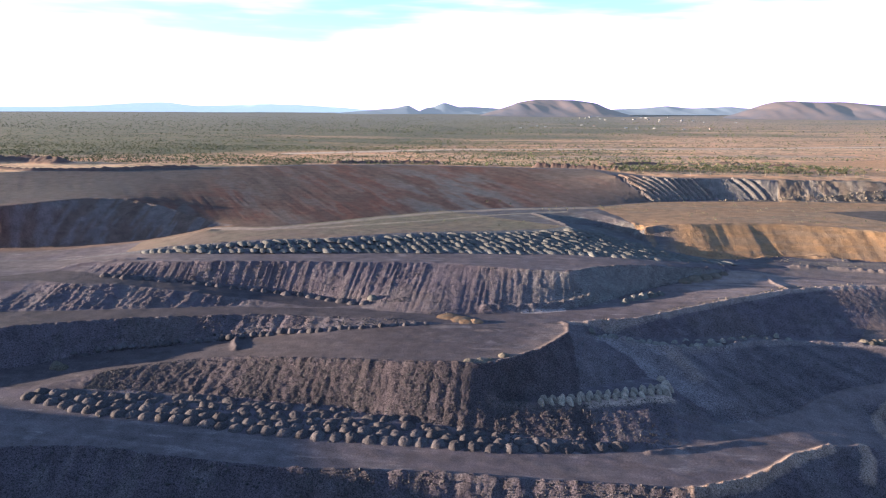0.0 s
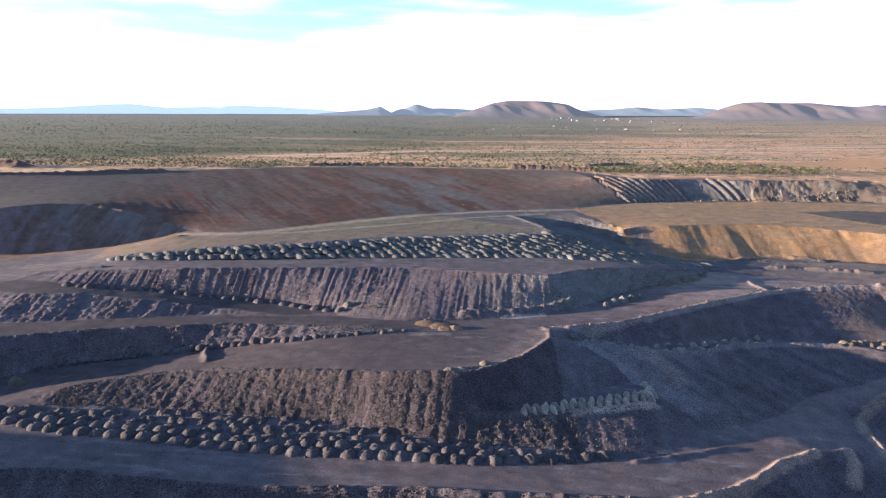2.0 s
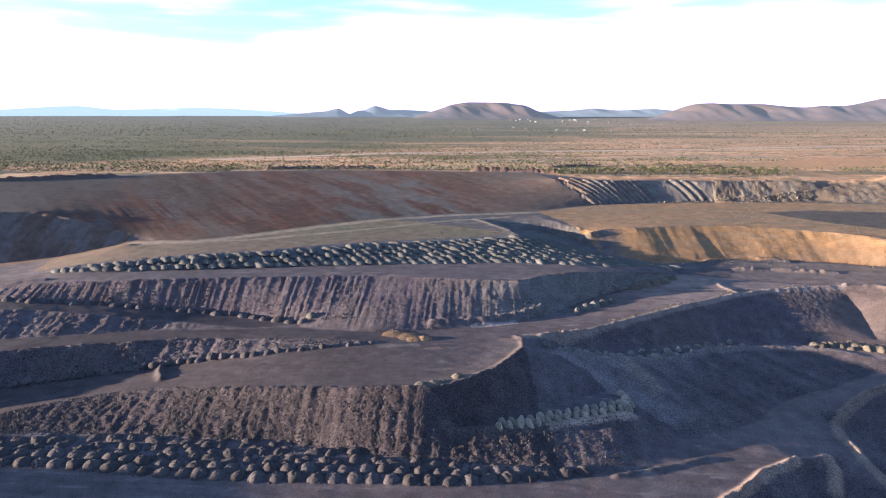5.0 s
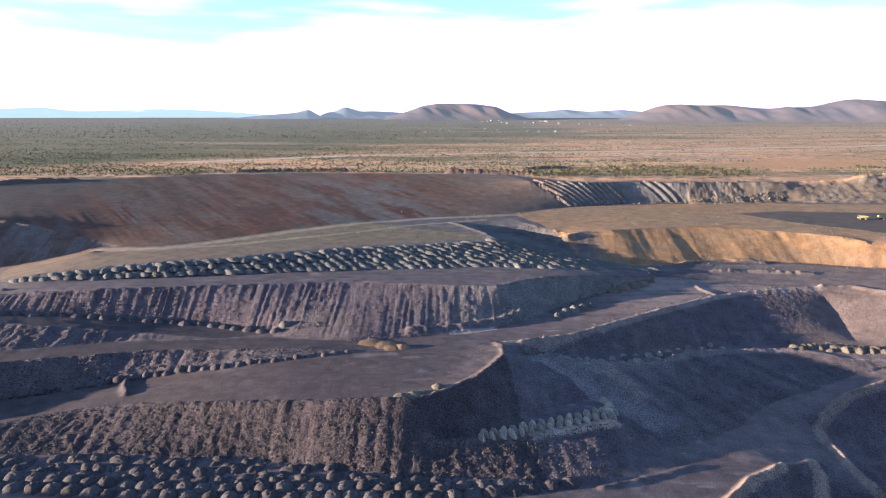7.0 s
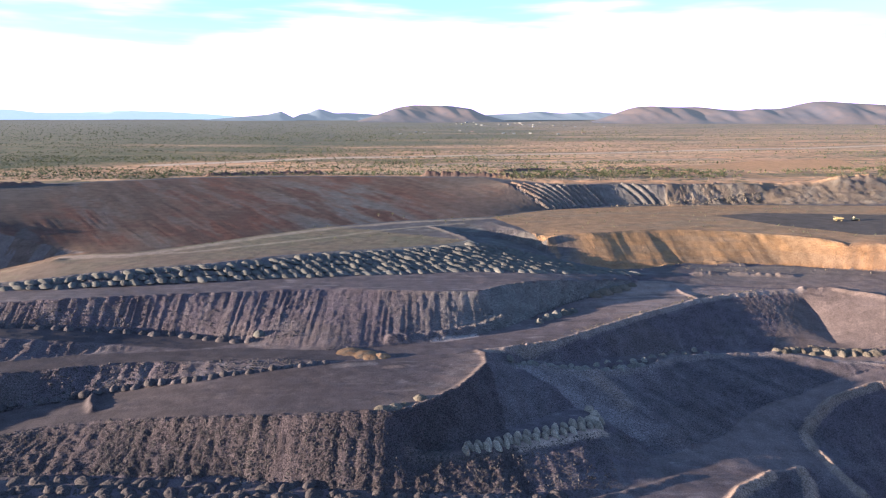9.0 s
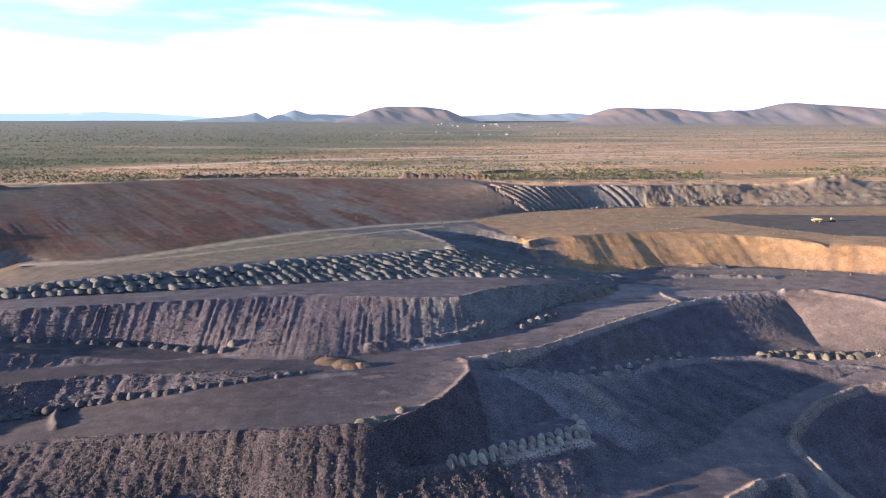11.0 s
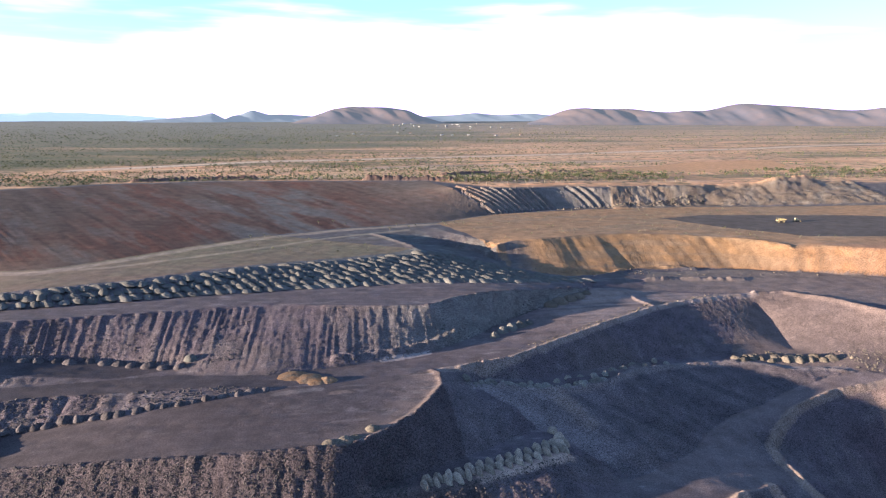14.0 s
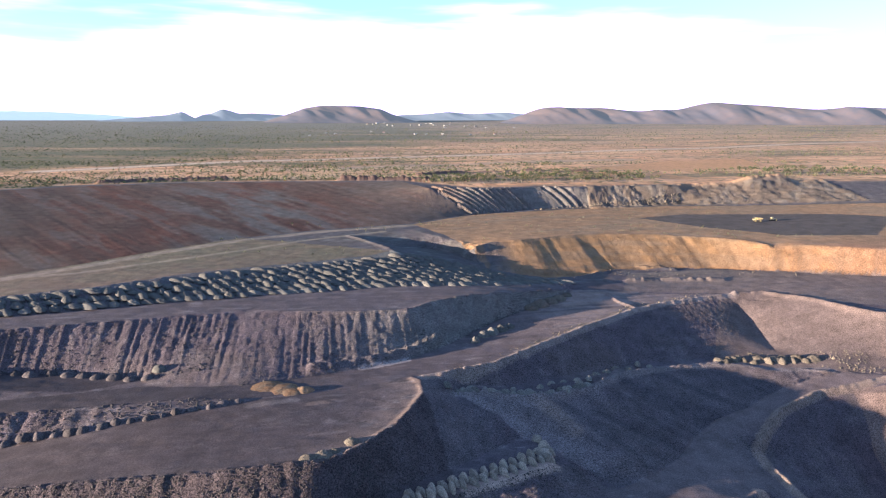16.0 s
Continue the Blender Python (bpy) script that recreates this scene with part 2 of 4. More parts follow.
upper_flat_front_left = line((-405, 80, 4), (-336, 111, 9), (-311, 115, 13), (-286, 128, 18), (-271, 138, 21.5))
rust_toe = line((-620, 80, 2), (-444, 124, 3), (-388, 136, 4), (-332, 149, 9), (-301, 155, 15), (-277, 157, 20.5), (-232, 150, 22.5), (-195, 177, 23), (-153, 215, 24), (-107, 251, 24.5), (-51, 277, 25), (26, 296, 25.5), (82, 336, 26))
rust_rim = line((-576, 281, 47), (-506, 317, 47), (-414, 375, 47), (-292, 444, 47), (-199, 464, 47), (-96, 461, 47), (-23, 452, 47), (31, 448, 47), (53, 386, 46))
furrow_toe = line((82, 336, 26), (139, 356, 26.5), (183, 365, 27), (218, 359, 27.5), (270, 361, 28), (305, 364, 28))
furrow_top = line((54, 398, 45), (103, 376, 45), (172, 391, 45), (196, 378, 45), (250, 383, 45), (310, 379, 45))
hollow = line((-24, 239, 25), (-14, 216, 25), (-1, 189, 25), (7, 170, 24))
tan_slope_crest = line((206, 105.7, 6), (225, 105, 6.5), (235, 92, 7), (244, 79.5, 7.5), (249, 62, 7.5), (259, 48, 7.5), (300, 20, 8))
tan_slope_toe = line((162, 47, -11.5), (181, 46, -11.5), (198, 46.5, -11), (207, 40.6, -11), (218, 29, -10.5), (244, 29, -9.5), (300, -8, -9.5))
rubble_bench_back = line((17, 18, -6.5), (46, 16, -7.5), (78, 29, -9), (111, 39, -10.5), (144, 46, -11.5), (162, 47, -11.5))
rubble_bench_crest = line((13, 7, -6.5), (30, 4, -7.5), (51, -0.5, -8.6), (62, 5, -8.8), (80, 11, -9), (99, 28, -10.5), (125, 36, -12), (158, 39.3, -12.5), (172, 36, -13), (183, 28.6, -13), (197, 26.4, -13), (210, 22.5, -12.3))
pit_road_back = line((68, -49, -24.5), (86, -40, -25), (102, -30, -25), (115, -16, -24), (135, -2, -22), (155, 4, -20), (172, 12, -17.5), (191, 18, -15), (210, 20.5, -13), (237, 22, -11.5), (300, -12, -10))
pit_road_crest = line((300, -34, -11), (262, -4, -12.5), (229, 8.9, -13.5), (207, 6.3, -15.5), (191, 4.9, -16.5), (178.5, 0.3, -17.2), (163.4, -5.6, -19.5), (147.4, -18, -24), (140.1, -25.8, -28), (138.8, -35.5, -29.5), (140.1, -42.6, -30), (138.9, -53.5, -30.5), (142, -75, -33))
finger_front = line((-35, -66, -15), (-13, -63, -15.5), (-1, -59, -16), (12, -54, -16), (30, -48, -16), (44, -41, -16))
finger_back = line((-36, -65, -14.5), (-16, -53, -15), (-3, -45, -15.5), (13, -36, -15.5), (30, -24, -16), (47, -16, -16))
finger_toe = line((-13, -80, -22), (10, -81, -23), (26, -82, -23.5), (59, -71, -24), (65, -60, -24.5))
valley = line((50, -28, -17), (58, -38, -20.5), (63, -47, -24))
hole_edge = line((106, -64, -25), (116, -59, -26.5), (123, -55, -27))
fork_berm = line((122, -55, -27), (122, -62, -29), (116, -76, -31))
rust_bench_crest = line((-600, 130, 36), (-442, 128, 36), (-418, 160, 37), (-403, 182, 37), (-372, 190, 36), (-340, 186, 31), (-315, 178, 27), (-285, 168, 23), (-262, 158, 21.6))
sand_crest = line((59, 190, 24), (73, 203, 25), (93, 204, 26), (131, 216, 26), (157, 218, 26), (195, 214, 26), (232, 194, 26), (258, 170, 26.5), (268, 158, 23), (284, 156, 26), (321, 131, 26.5), (400, 112, 28))
sand_toe = line((64, 166, 14), (84, 154, 11.5), (102, 152, 9.5), (130, 156, 9), (155, 166, 9), (185, 167, 9), (228, 163, 9), (262, 150, 9), (300, 134, 9), (353, 112, 10), (420, 90, 12))
hollow_floor = line((4, 226, 20), (24, 222, 19), (46, 206, 17), (60, 180, 14.5))
wedge_ridge = line((24, 262, 26), (36, 236, 25.5), (54, 208, 24.5))
rust_bench_back = line((-600, 170, 37), (-508, 203, 37.5), (-429, 212, 38))
near_floor = line((-290, -195, -50), (-230, -165, -50), (-40, -157, -52), (30, -160, -54), (75, -150, -56), (100, -112, -56))
# pit floor and wall crease shaped so slopes west of them fall in shade
inner_pit = line((202, -21, -36), (204, -36, -44), (206, -52, -50), (200, -80, -56), (190, -120, -62), (120, -150, -60))
wall_crease = line((205, 98, 1), (204, 84, -5.5), (202, 68, -9), (199, 53, -11))
tan_mound = line((212, 3, -16), (228, -8, -13), (250, -40, -12), (262, -90, -12))
# bank out of view, added to cast shade on the lower road's west end
left_shade_bank = line((-376, -70, -17), (-378, -118, -14), (-381, -130, -2), (-386, -142, 2.5), (-394, -165, 3.8), (-402, -250, 6))
right_wall = line((300, 20, 8), (330, 6, 8), (420, -60, 10), (560, -120, 12))
plain_back = line((-640, 420, 47), (-420, 470, 47), (-200, 500, 47), (40, 500, 47), (120, 430, 46), (300, 430, 46), (560, 430, 46))
plain_far = line((-640, 538, 47), (560, 538, 47))
# made-up ground out of view, kept low so the sun reaches the benches
west_floor = line((-600, -40, -8), (-500, -70, -14), (-450, -100, -18), (-520, -150, -14), (-600, -130, -12))
plain_left = line((-640, 330, 47), (-600, 310, 47))
plain_right = line((310, 392, 46), (400, 395, 47), (560, 380, 47))
yard = line((305, 364, 28), (400, 330, 30), (560, 300, 36))
yard_front = line((260, 240, 27), (330, 235, 28), (420, 220, 29), (560, 200, 32))
yard_left = line((120, 250, 26), (180, 300, 26.5), (240, 320, 27))


# ---- terrain: heights filled in smoothly between the edges ----
X0, X1, Y0, Y1 = -640.0, 560.0, -300.0, 540.0


def bilinear(grid, gx, gy):
    gx, gy = np.clip(gx, 0, grid.shape[1] - 1.001), np.clip(gy, 0, grid.shape[0] - 1.001)
    j, i = np.floor(gx).astype(int), np.floor(gy).astype(int)
    u, v = gx - j, gy - i
    return (grid[i, j] * (1 - u) + grid[i, j + 1] * u) * (1 - v) + (grid[i + 1, j] * (1 - u) + grid[i + 1, j + 1] * u) * v


def relax(cell, start):
    nx, ny = int((X1 - X0) / cell) + 1, int((Y1 - Y0) / cell) + 1
    total, count = np.zeros((ny, nx)), np.zeros((ny, nx))
    for edge in EDGES:
        for a, b in zip(edge, edge[1:]):
            n = max(2, int((b - a).length / cell * 3))
            for k in range(n + 1):
                p = a.lerp(b, k / n)
                i, j = int(round((p.y - Y0) / cell)), int(round((p.x - X0) / cell))
                if 0 <= i < ny and 0 <= j < nx:
                    total[i, j] += p.z
                    count[i, j] += 1
    fixed = count > 0
    held = total / np.maximum(count, 1)
    if start is None:
        z = np.where(fixed, held, held[fixed].mean())
    else:
        gy, gx = np.linspace(0, start.shape[0] - 1, ny), np.linspace(0, start.shape[1] - 1, nx)
        z = np.where(fixed, held, bilinear(start, gx[None, :], gy[:, None]))
    for _ in range(600 if start is None else 160):
        p = np.pad(z, 1, mode="edge")
        z = np.where(fixed, held, 0.25 * (p[:-2, 1:-1] + p[2:, 1:-1] + p[1:-1, :-2] + p[1:-1, 2:]))
    return z


CELL = 1.5
BASE = None
for cell in (12.0, 6.0, 3.0, CELL):
    BASE = relax(cell, BASE)
dy, dx = np.gradient(BASE, CELL)
STEEP = np.hypot(dx, dy)
for _ in range(2):
    p = np.pad(STEEP, 1, mode="edge")
    STEEP = (p[:-2, 1:-1] + p[2:, 1:-1] + p[1:-1, :-2] + p[1:-1, 2:] + p[1:-1, 1:-1]) / 5


def worked(x, y):
    """1 inside the mine, 0 far out on the plain."""
    out = np.maximum(np.maximum(X0 - x, x - X1), np.maximum(Y0 - y, y - Y1))
    f = np.clip(out / 60.0, 0, 1)
    return 1 - f * f * (3 - 2 * f)


def base_height(x, y):
    z = bilinear(BASE, (x - X0) / CELL, (y - Y0) / CELL)
    f = worked(x, y)
    r = np.hypot(x + 20, y + 320)
    far = 47 + 50 * np.clip((r - 1500) / 3300.0, 0, 1) ** 1.3
    # unseen western plain dropped so it throws no shade into the mine
    west = np.clip((-560 - x) / 80.0, 0, 1) * np.clip((190 - y) / 90.0, 0, 1)
    far = far * (1 - west) - 12 * west
    return z * f + far * (1 - f)


def lattice(i, j, seed):
    h = (i.astype(np.int64) * 374761393 + j.astype(np.int64) * 668265263 + seed * 974711) & 0x7FFFFFFF
    h = ((h ^ (h >> 13)) * 1274126177) & 0x7FFFFFFF
    return ((h ^ (h >> 16)) & 0xFFFF) / 65535.0


def vnoise(x, y, seed=0):
    """Smooth noise from 0 to 1, one cell a unit."""
    i, j = np.floor(x), np.floor(y)
    u, v = x - i, y - j
    u, v = u * u * (3 - 2 * u), v * v * (3 - 2 * v)
    a, b = lattice(i, j, seed), lattice(i + 1, j, seed)
    c, d = lattice(i, j + 1, seed), lattice(i + 1, j + 1, seed)
    return (a * (1 - u) + b * u) * (1 - v) + (c * (1 - u) + d * u) * v


def fbm(x, y, seed=0, octaves=4):
    total, amp, norm = 0, 1.0, 0.0
    for k in range(octaves):
        total = total + amp * vnoise(x * 2 ** k, y * 2 ** k, seed + 17 * k)
        norm += amp
        amp *= 0.55
    return total / norm


def smooth(a, b, x):
    t = np.clip((x - a) / (b - a), 0, 1)
    return t * t * (3 - 2 * t)


def inside(poly, x, y):
    """Which points lie within a ring of plan points."""
    hit = np.zeros(x.shape, bool)
    n = len(poly)
    for k in range(n):
        (xa, ya), (xb, yb) = poly[k][:2], poly[(k + 1) % n][:2]
        if ya == yb:
            continue
        cross = (ya > y) != (yb > y)
        hit ^= cross & (x < (xb - xa) * (y - ya) / (yb - ya) + xa)
    return hit


def off_line(points, x, y, reach):
    """Distance from a plan line; far points get the reach."""
    best = np.full(x.shape, reach)
    for a, b in zip(points, points[1:]):
        near = (x > min(a[0], b[0]) - reach) & (x < max(a[0], b[0]) + reach) & (y > min(a[1], b[1]) - reach) & (y < max(a[1], b[1]) + reach)
        px, py = x[near], y[near]
        ux, uy = b[0] - a[0], b[1] - a[1]
        t = np.clip(((px - a[0]) * ux + (py - a[1]) * uy) / (ux * ux + uy * uy + 1e-9), 0, 1)
        best[near] = np.minimum(best[near], np.hypot(px - a[0] - t * ux, py - a[1] - t * uy))
    return best


def ring(front, back):
    return [(p.x, p.y) for p in front] + [(p.x, p.y) for p in reversed(back)]


AREA = {
    "lower_road": ring(lower_road_crest, lower_road_back),
    "plateau": ring(plateau_crest, plateau_back),
    "mid_road": ring(mid_road_crest + junction_crest, mid_road_back),
    "ramp": ring(ramp_crest, ramp_back),
    "dune_road": ring(dune_road_crest, dune_road_back),
    "dunes": ring(dune_road_back, upper_flat_edge),
    "rust": ring(rust_toe, rust_rim),
    "furrow": ring(furrow_toe, furrow_top),
    "dump_face": ring(dump_toe, plateau_crest),
    "flute_face": ring(ramp_back[1:] + mid_road_back[7:], dune_road_crest[1:]),
    "left_face": ring(rust_toe[:6], rust_bench_crest),
    "pit_road": ring(pit_road_crest, list(reversed(pit_road_back))),
    "sand_bank": ring(sand_toe, sand_crest),
    "sand_top": ring(sand_crest, [Vector(p) for p in ((26, 292, 0), (90, 338, 0), (180, 352, 0), (300, 352, 0), (560, 290, 0))]),
    "tan_face": [(160, 46), (196, 106), (225, 107), (246, 82), (262, 46), (330, 8), (420, -60), (330, -40), (244, 20), (205, 20)],
    "tan_bank": [(200, 108), (560, -118), (560, 80), (420, 92), (353, 112), (262, 150), (228, 160), (160, 160), (140, 120)],
    "pit_mound": [(208, 5), (228, 4), (330, -40), (330, -130), (215, -110), (194, -60), (201, -20)],
    "dark_slope": ring(pit_road_back, rubble_bench_crest),
    "pit": [(60, 44), (130, 92), (206, 108), (240, 96), (262, 40), (330, 0), (330, -130), (90, -130), (100, -50), (60, 0)],
    "coal": [(224, 288), (267, 299), (315, 289), (398, 270), (440, 240), (405, 215), (362, 176), (297, 188), (256, 232)],
    "upper_flat": ring(upper_flat_edge, rust_toe[3:10]),
    "cliff": [(205, 352), (212, 392), (330, 392), (480, 392), (480, 320), (300, 356)],
}


def axis(*runs):
    values = [runs[0][0]]
    for start, stop, step in runs:
        n = max(1, int(round((stop - start) / step)))
        values += [start + (stop - start) * (k + 1) / n for k in range(n)]
    return np.array(values)


def stretch(start, stop, n):
    return start + (stop - start) * (np.linspace(0, 1, n + 1)[1:] ** 3)


xs = axis((-640, -330, 3.0), (-330, 262, 0.85), (262, 290, 1.5), (290, 560, 2.5))
xs = np.concatenate((stretch(-640, -4900, 60)[::-1], xs, stretch(560, 4900, 60)))
ys = axis((-300, -135, 5.0), (-135, 125, 0.8), (125, 240, 1.25), (240, 420, 2.0), (420, 540, 3.0), (540, 1150, 12.0))
ys = np.concatenate((stretch(-300, -4900, 25)[::-1], ys, stretch(1150, 4900, 60)))
GX, GY = np.meshgrid(xs, ys)
GZ = base_height(GX, GY)
WORKED = worked(GX, GY)
SLOPE = smooth(0.15, 0.36, bilinear(STEEP, (GX - X0) / CELL, (GY - Y0) / CELL)) * WORKED
warp = (fbm(GX / 14, GY / 14, 3) - 0.5) * 6
IN = {}
for key, poly in AREA.items():
    IN[key] = inside(poly, GX + warp * 0.5, GY + warp * 0.5).astype(float)
IN["rust"] = np.maximum(IN["rust"], IN["left_face"])

# runnels and lobes down the faces, rubble everywhere on them
fan = fbm(GX / 5.5, GY / 34, 5, 3) - 0.5
rust_smooth = 0.93 * IN["rust"] * (1 - IN["left_face"])
GZ = GZ + SLOPE * fan * 2.4 * (1 - 0.8 * np.maximum(IN["flute_face"], IN["dump_face"])) * (1 - rust_smooth) * (1 - 0.8 * IN["sand_bank"]) * (1 - 0.8 * IN["furrow"]) * (1 - 0.5 * IN["dark_slope"]) * (1 - 0.8 * IN["tan_face"]) * (1 - 0.75 * IN["cliff"]) * (1 - 0.93 * IN["pit"])
ribs = np.abs(vnoise(GX / 1.6 + warp * 0.1, GY / 40, 9) - 0.5) * 2
GZ = GZ - IN["flute_face"] * SLOPE * (1 - ribs) ** 1.4 * 1.15 * np.clip(fbm(GX / 26, GY / 60, 27) * 2.2 - 0.4, 0.45, 1) * 0.75
lobe = np.abs(np.sin(np.pi * (GX + warp * 1.1) / 7.0))
GZ = GZ + IN["dump_face"] * SLOPE * (np.sqrt(lobe) - 0.5) * 1.3 * np.clip(fbm(GX / 16, GY / 50, 26) * 2 - 0.55, 0.1, 1)
GZ = GZ + SLOPE * (1 - 0.7 * IN["rust"]) * (1 - 0.75 * IN["sand_bank"]) * (1 - 0.5 * IN["flute_face"]) * (1 - 0.5 * IN["tan_face"]) * (1 - 0.7 * IN["pit"]) * (fbm(GX / 1.7, GY / 1.7, 21, 2) - 0.5) * 1.0
grain = lattice(np.round(GX * 3), np.round(GY * 3), 77) - 0.5
GZ = GZ + SLOPE * (0.25 + 0.3 * IN["dump_face"]) * (1 - 0.8 * IN["rust"]) * (1 - 0.8 * IN["sand_bank"]) * grain
GZ = GZ + IN["sand_bank"] * SLOPE * ((vnoise(GX / 17, GY / 60, 23) - 0.5) * 2.2 + (vnoise(GX / 5, GY / 40, 28) - 0.5) * 0.7)
# spurs and hollows running down the big shaded slope
GZ = GZ + IN["dark_slope"] * (vnoise((GX * 0.62 + GY * 0.78) / 11, (GX * 0.78 - GY * 0.62) / 55, 24) - 0.5) * 2.4
GZ = GZ + IN["dark_slope"] * (fbm(GX / 2.2, GY / 2.2, 25, 2) - 0.5) * 0.5
# graded surfaces: low swells, wheel ruts and scraped lines
GZ = GZ + WORKED * (1 - SLOPE) * (1 - 0.75 * IN["rust"]) * (1 - 0.6 * IN["tan_bank"]) * ((fbm(GX / 16, GY / 7, 31) - 0.5) * 0.6 + (fbm(GX / 5, GY / 1.6, 32, 3) - 0.5) * 0.16)
GZ = GZ + IN["rust"] * (vnoise((GX + GY * 0.8) / 3.2, (GX - GY) / 90, 41) - 0.5) * 0.18
# deep furrows ripped across the battered slope
cut = (GX + GY * 0.75) / 7.2 + warp * 0.02
along = GX + (GY - 360) * 0.75
side = smooth(60, 66, along) * (1 - smooth(146, 158, along)) + smooth(184, 189, along) * (1 - smooth(204, 208, along))
GZ = GZ + IN["furrow"] * np.clip(side, 0, 1) * np.sin(cut * 2 * np.pi) * 2.3
# the broken cliff and rubble at its foot
GZ = GZ + IN["cliff"] * ((fbm(GX / 24, GY / 18, 51) - 0.5) * 3.6 + np.abs(fbm(GX / 7, GY / 9, 53) - 0.5) * 5.0)
GZ = GZ + IN["tan_bank"] * (1 - IN["mid_road"]) * (fbm(GX / 18, GY / 9, 52) - 0.5) * 0.9
GZ = GZ + (1 - WORKED) * (fbm(GX / 260, GY / 260, 61) - 0.5) * 5


def ridge(points, height, width, seed, rough=0.8):
    global GZ
    d = off_line(points, GX, GY, width * 4)
    GZ = GZ + height * np.exp(-(d / width) ** 2) * (1 - rough / 2 + rough * fbm(GX / 3.0, GY / 3.0, seed, 2))


# windrows along road edges
ridge(lower_road_crest[:13], 1.3, 1.8, 1)
ridge(lower_road_crest[12:], 1.7, 1.7, 2, 1.2)
ridge(junction_crest, 1.2, 1.6, 3)
ridge(pit_road_crest, 2.0, 1.5, 4)
ridge([(190, 13), (172, 7), (156, 0), (141, -8), (131, -20), (127, -36)], 0.35, 1.2, 22, 1.6)
ridge(fork_berm[1:], 1.8, 1.7, 5, 1.2)
ridge(hole_edge, 0.7, 1.5, 6)
ridge(plateau_crest[10:], 0.9, 1.6, 7)
ridge(dune_road_crest[7:], 0.5, 1.5, 8)
ridge(tan_slope_crest, 1.2, 1.8, 9)
ridge(rubble_bench_crest[:8], 1.4, 1.4, 10, 1.6)
ridge([(60, 12), (81, 20), (94, 29), (120, 41)], 1.4, 1.4, 23, 1.4)
ridge([(127, 113), (129, 99), (134, 90)], 0.9, 1.2, 11)
ridge([(-180, -14), (-177, -22), (-172, -31)], 2.0, 1.6, 12)
ridge([(117, 146), (143, 163), (173, 169), (196, 164)], 1.5, 2.0, 13)
ridge([(150, 140), (175, 142), (215, 135)], 1.6, 2.2, 14, 1.6)
ridge([(-48, 30), (-20, 36), (0, 45), (15, 58)], 2.2, 3.0, 21, 1.2)
BERMS = (
    ([(-275, 474), (-240, 488), (-209, 492), (-156, 500)], 5.0),
    ([(-640, 326), (-560, 302), (-506, 322), (-414, 380)], 5.0),
    ([(-690, 395), (-662, 420), (-600, 400)], 14.0),
    ([(-30, 468), (20, 462), (62, 452)], 5.0),
    ([(60, 520), (120, 545), (200, 552), (270, 540)], 6.0),
)
for (points, wide), high in zip(BERMS, (3.5, 3.0, 6.5, 4.5, 3.5)):
    ridge(points, high, wide * 0.85, 15, 1.2)
ridge([(51, -1), (56, -10), (60, -18)], 2.0, 3.0, 26, 0.6)
ridge([(25, 3), (29, -6), (31, -14)], 1.4, 3.0, 27, 0.8)
ridge([(395, 386), (424, 392)], 7.0, 15.0, 24, 0.6)
ridge([(1, -59), (5, -70), (9, -80)], -1.3, 1.5, 25, 0.4)
ridge([(69, -66), (58, -72), (30, -84)], 0.9, 1.5, 18)
ridge([(-330, 52), (-303, 58), (-285, 62)], 1.2, 2.0, 19)
ridge([(-27, 244), (-14, 218), (-1, 190)], 1.0, 2.0, 20)


def heights(x, y):
    """Heights of the finished ground at many places."""
    x, y = np.asarray(x, float), np.asarray(y, float)
    j = np.clip(np.searchsorted(xs, x) - 1, 0, len(xs) - 2)
    i = np.clip(np.searchsorted(ys, y) - 1, 0, len(ys) - 2)
    u, v = (x - xs[j]) / (xs[j + 1] - xs[j]), (y - ys[i]) / (ys[i + 1] - ys[i])
    return (GZ[i, j] * (1 - u) + GZ[i, j + 1] * u) * (1 - v) + (GZ[i + 1, j] * (1 - u) + GZ[i + 1, j + 1] * u) * v


def height_at(x, y):
    return float(heights(x, y))


# ---- what the ground is made of, with some light and shade in its tone ----
tone = np.zeros((*GX.shape, 3))
tone[:] = (0.078, 0.067, 0.075)
big, small = fbm(GX / 45, GY / 30, 71), fbm(GX / 9, GY / 9, 72)


def lay(mask, colour):
    global tone
    m = np.clip(mask, 0, 1)[..., None]
    tone = tone * (1 - m) + np.array(colour) * m


lay(smooth(0.52, 0.66, big) * 0.8, (0.085, 0.072, 0.072))
lay(smooth(0.56, 0.7, small) * 0.5, (0.11, 0.1, 0.1))
lay(smooth(0.6, 0.75, fbm(GX / 6, GY / 40, 73)) * SLOPE * 0.6, (0.105, 0.095, 0.096))
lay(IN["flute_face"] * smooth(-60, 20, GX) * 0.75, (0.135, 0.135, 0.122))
for key in ("lower_road", "plateau", "mid_road", "ramp", "dune_road", "pit_road"):
    lay(IN[key] * (1 - SLOPE) * 0.9, (0.088, 0.075, 0.077))
lay(IN["mid_road"] * smooth(40, 110, GX) * (1 - SLOPE) * 0.85, (0.185, 0.148, 0.13))
lay(smooth(0.66, 0.76, fbm(GX / 14, GY / 3, 74)) * (1 - SLOPE) * WORKED * 0.4, (0.2, 0.185, 0.18))
streak = smooth(0.55, 0.75, vnoise(GX / 45 + warp * 0.05, GY / 2.2 + GX / 30, 80))
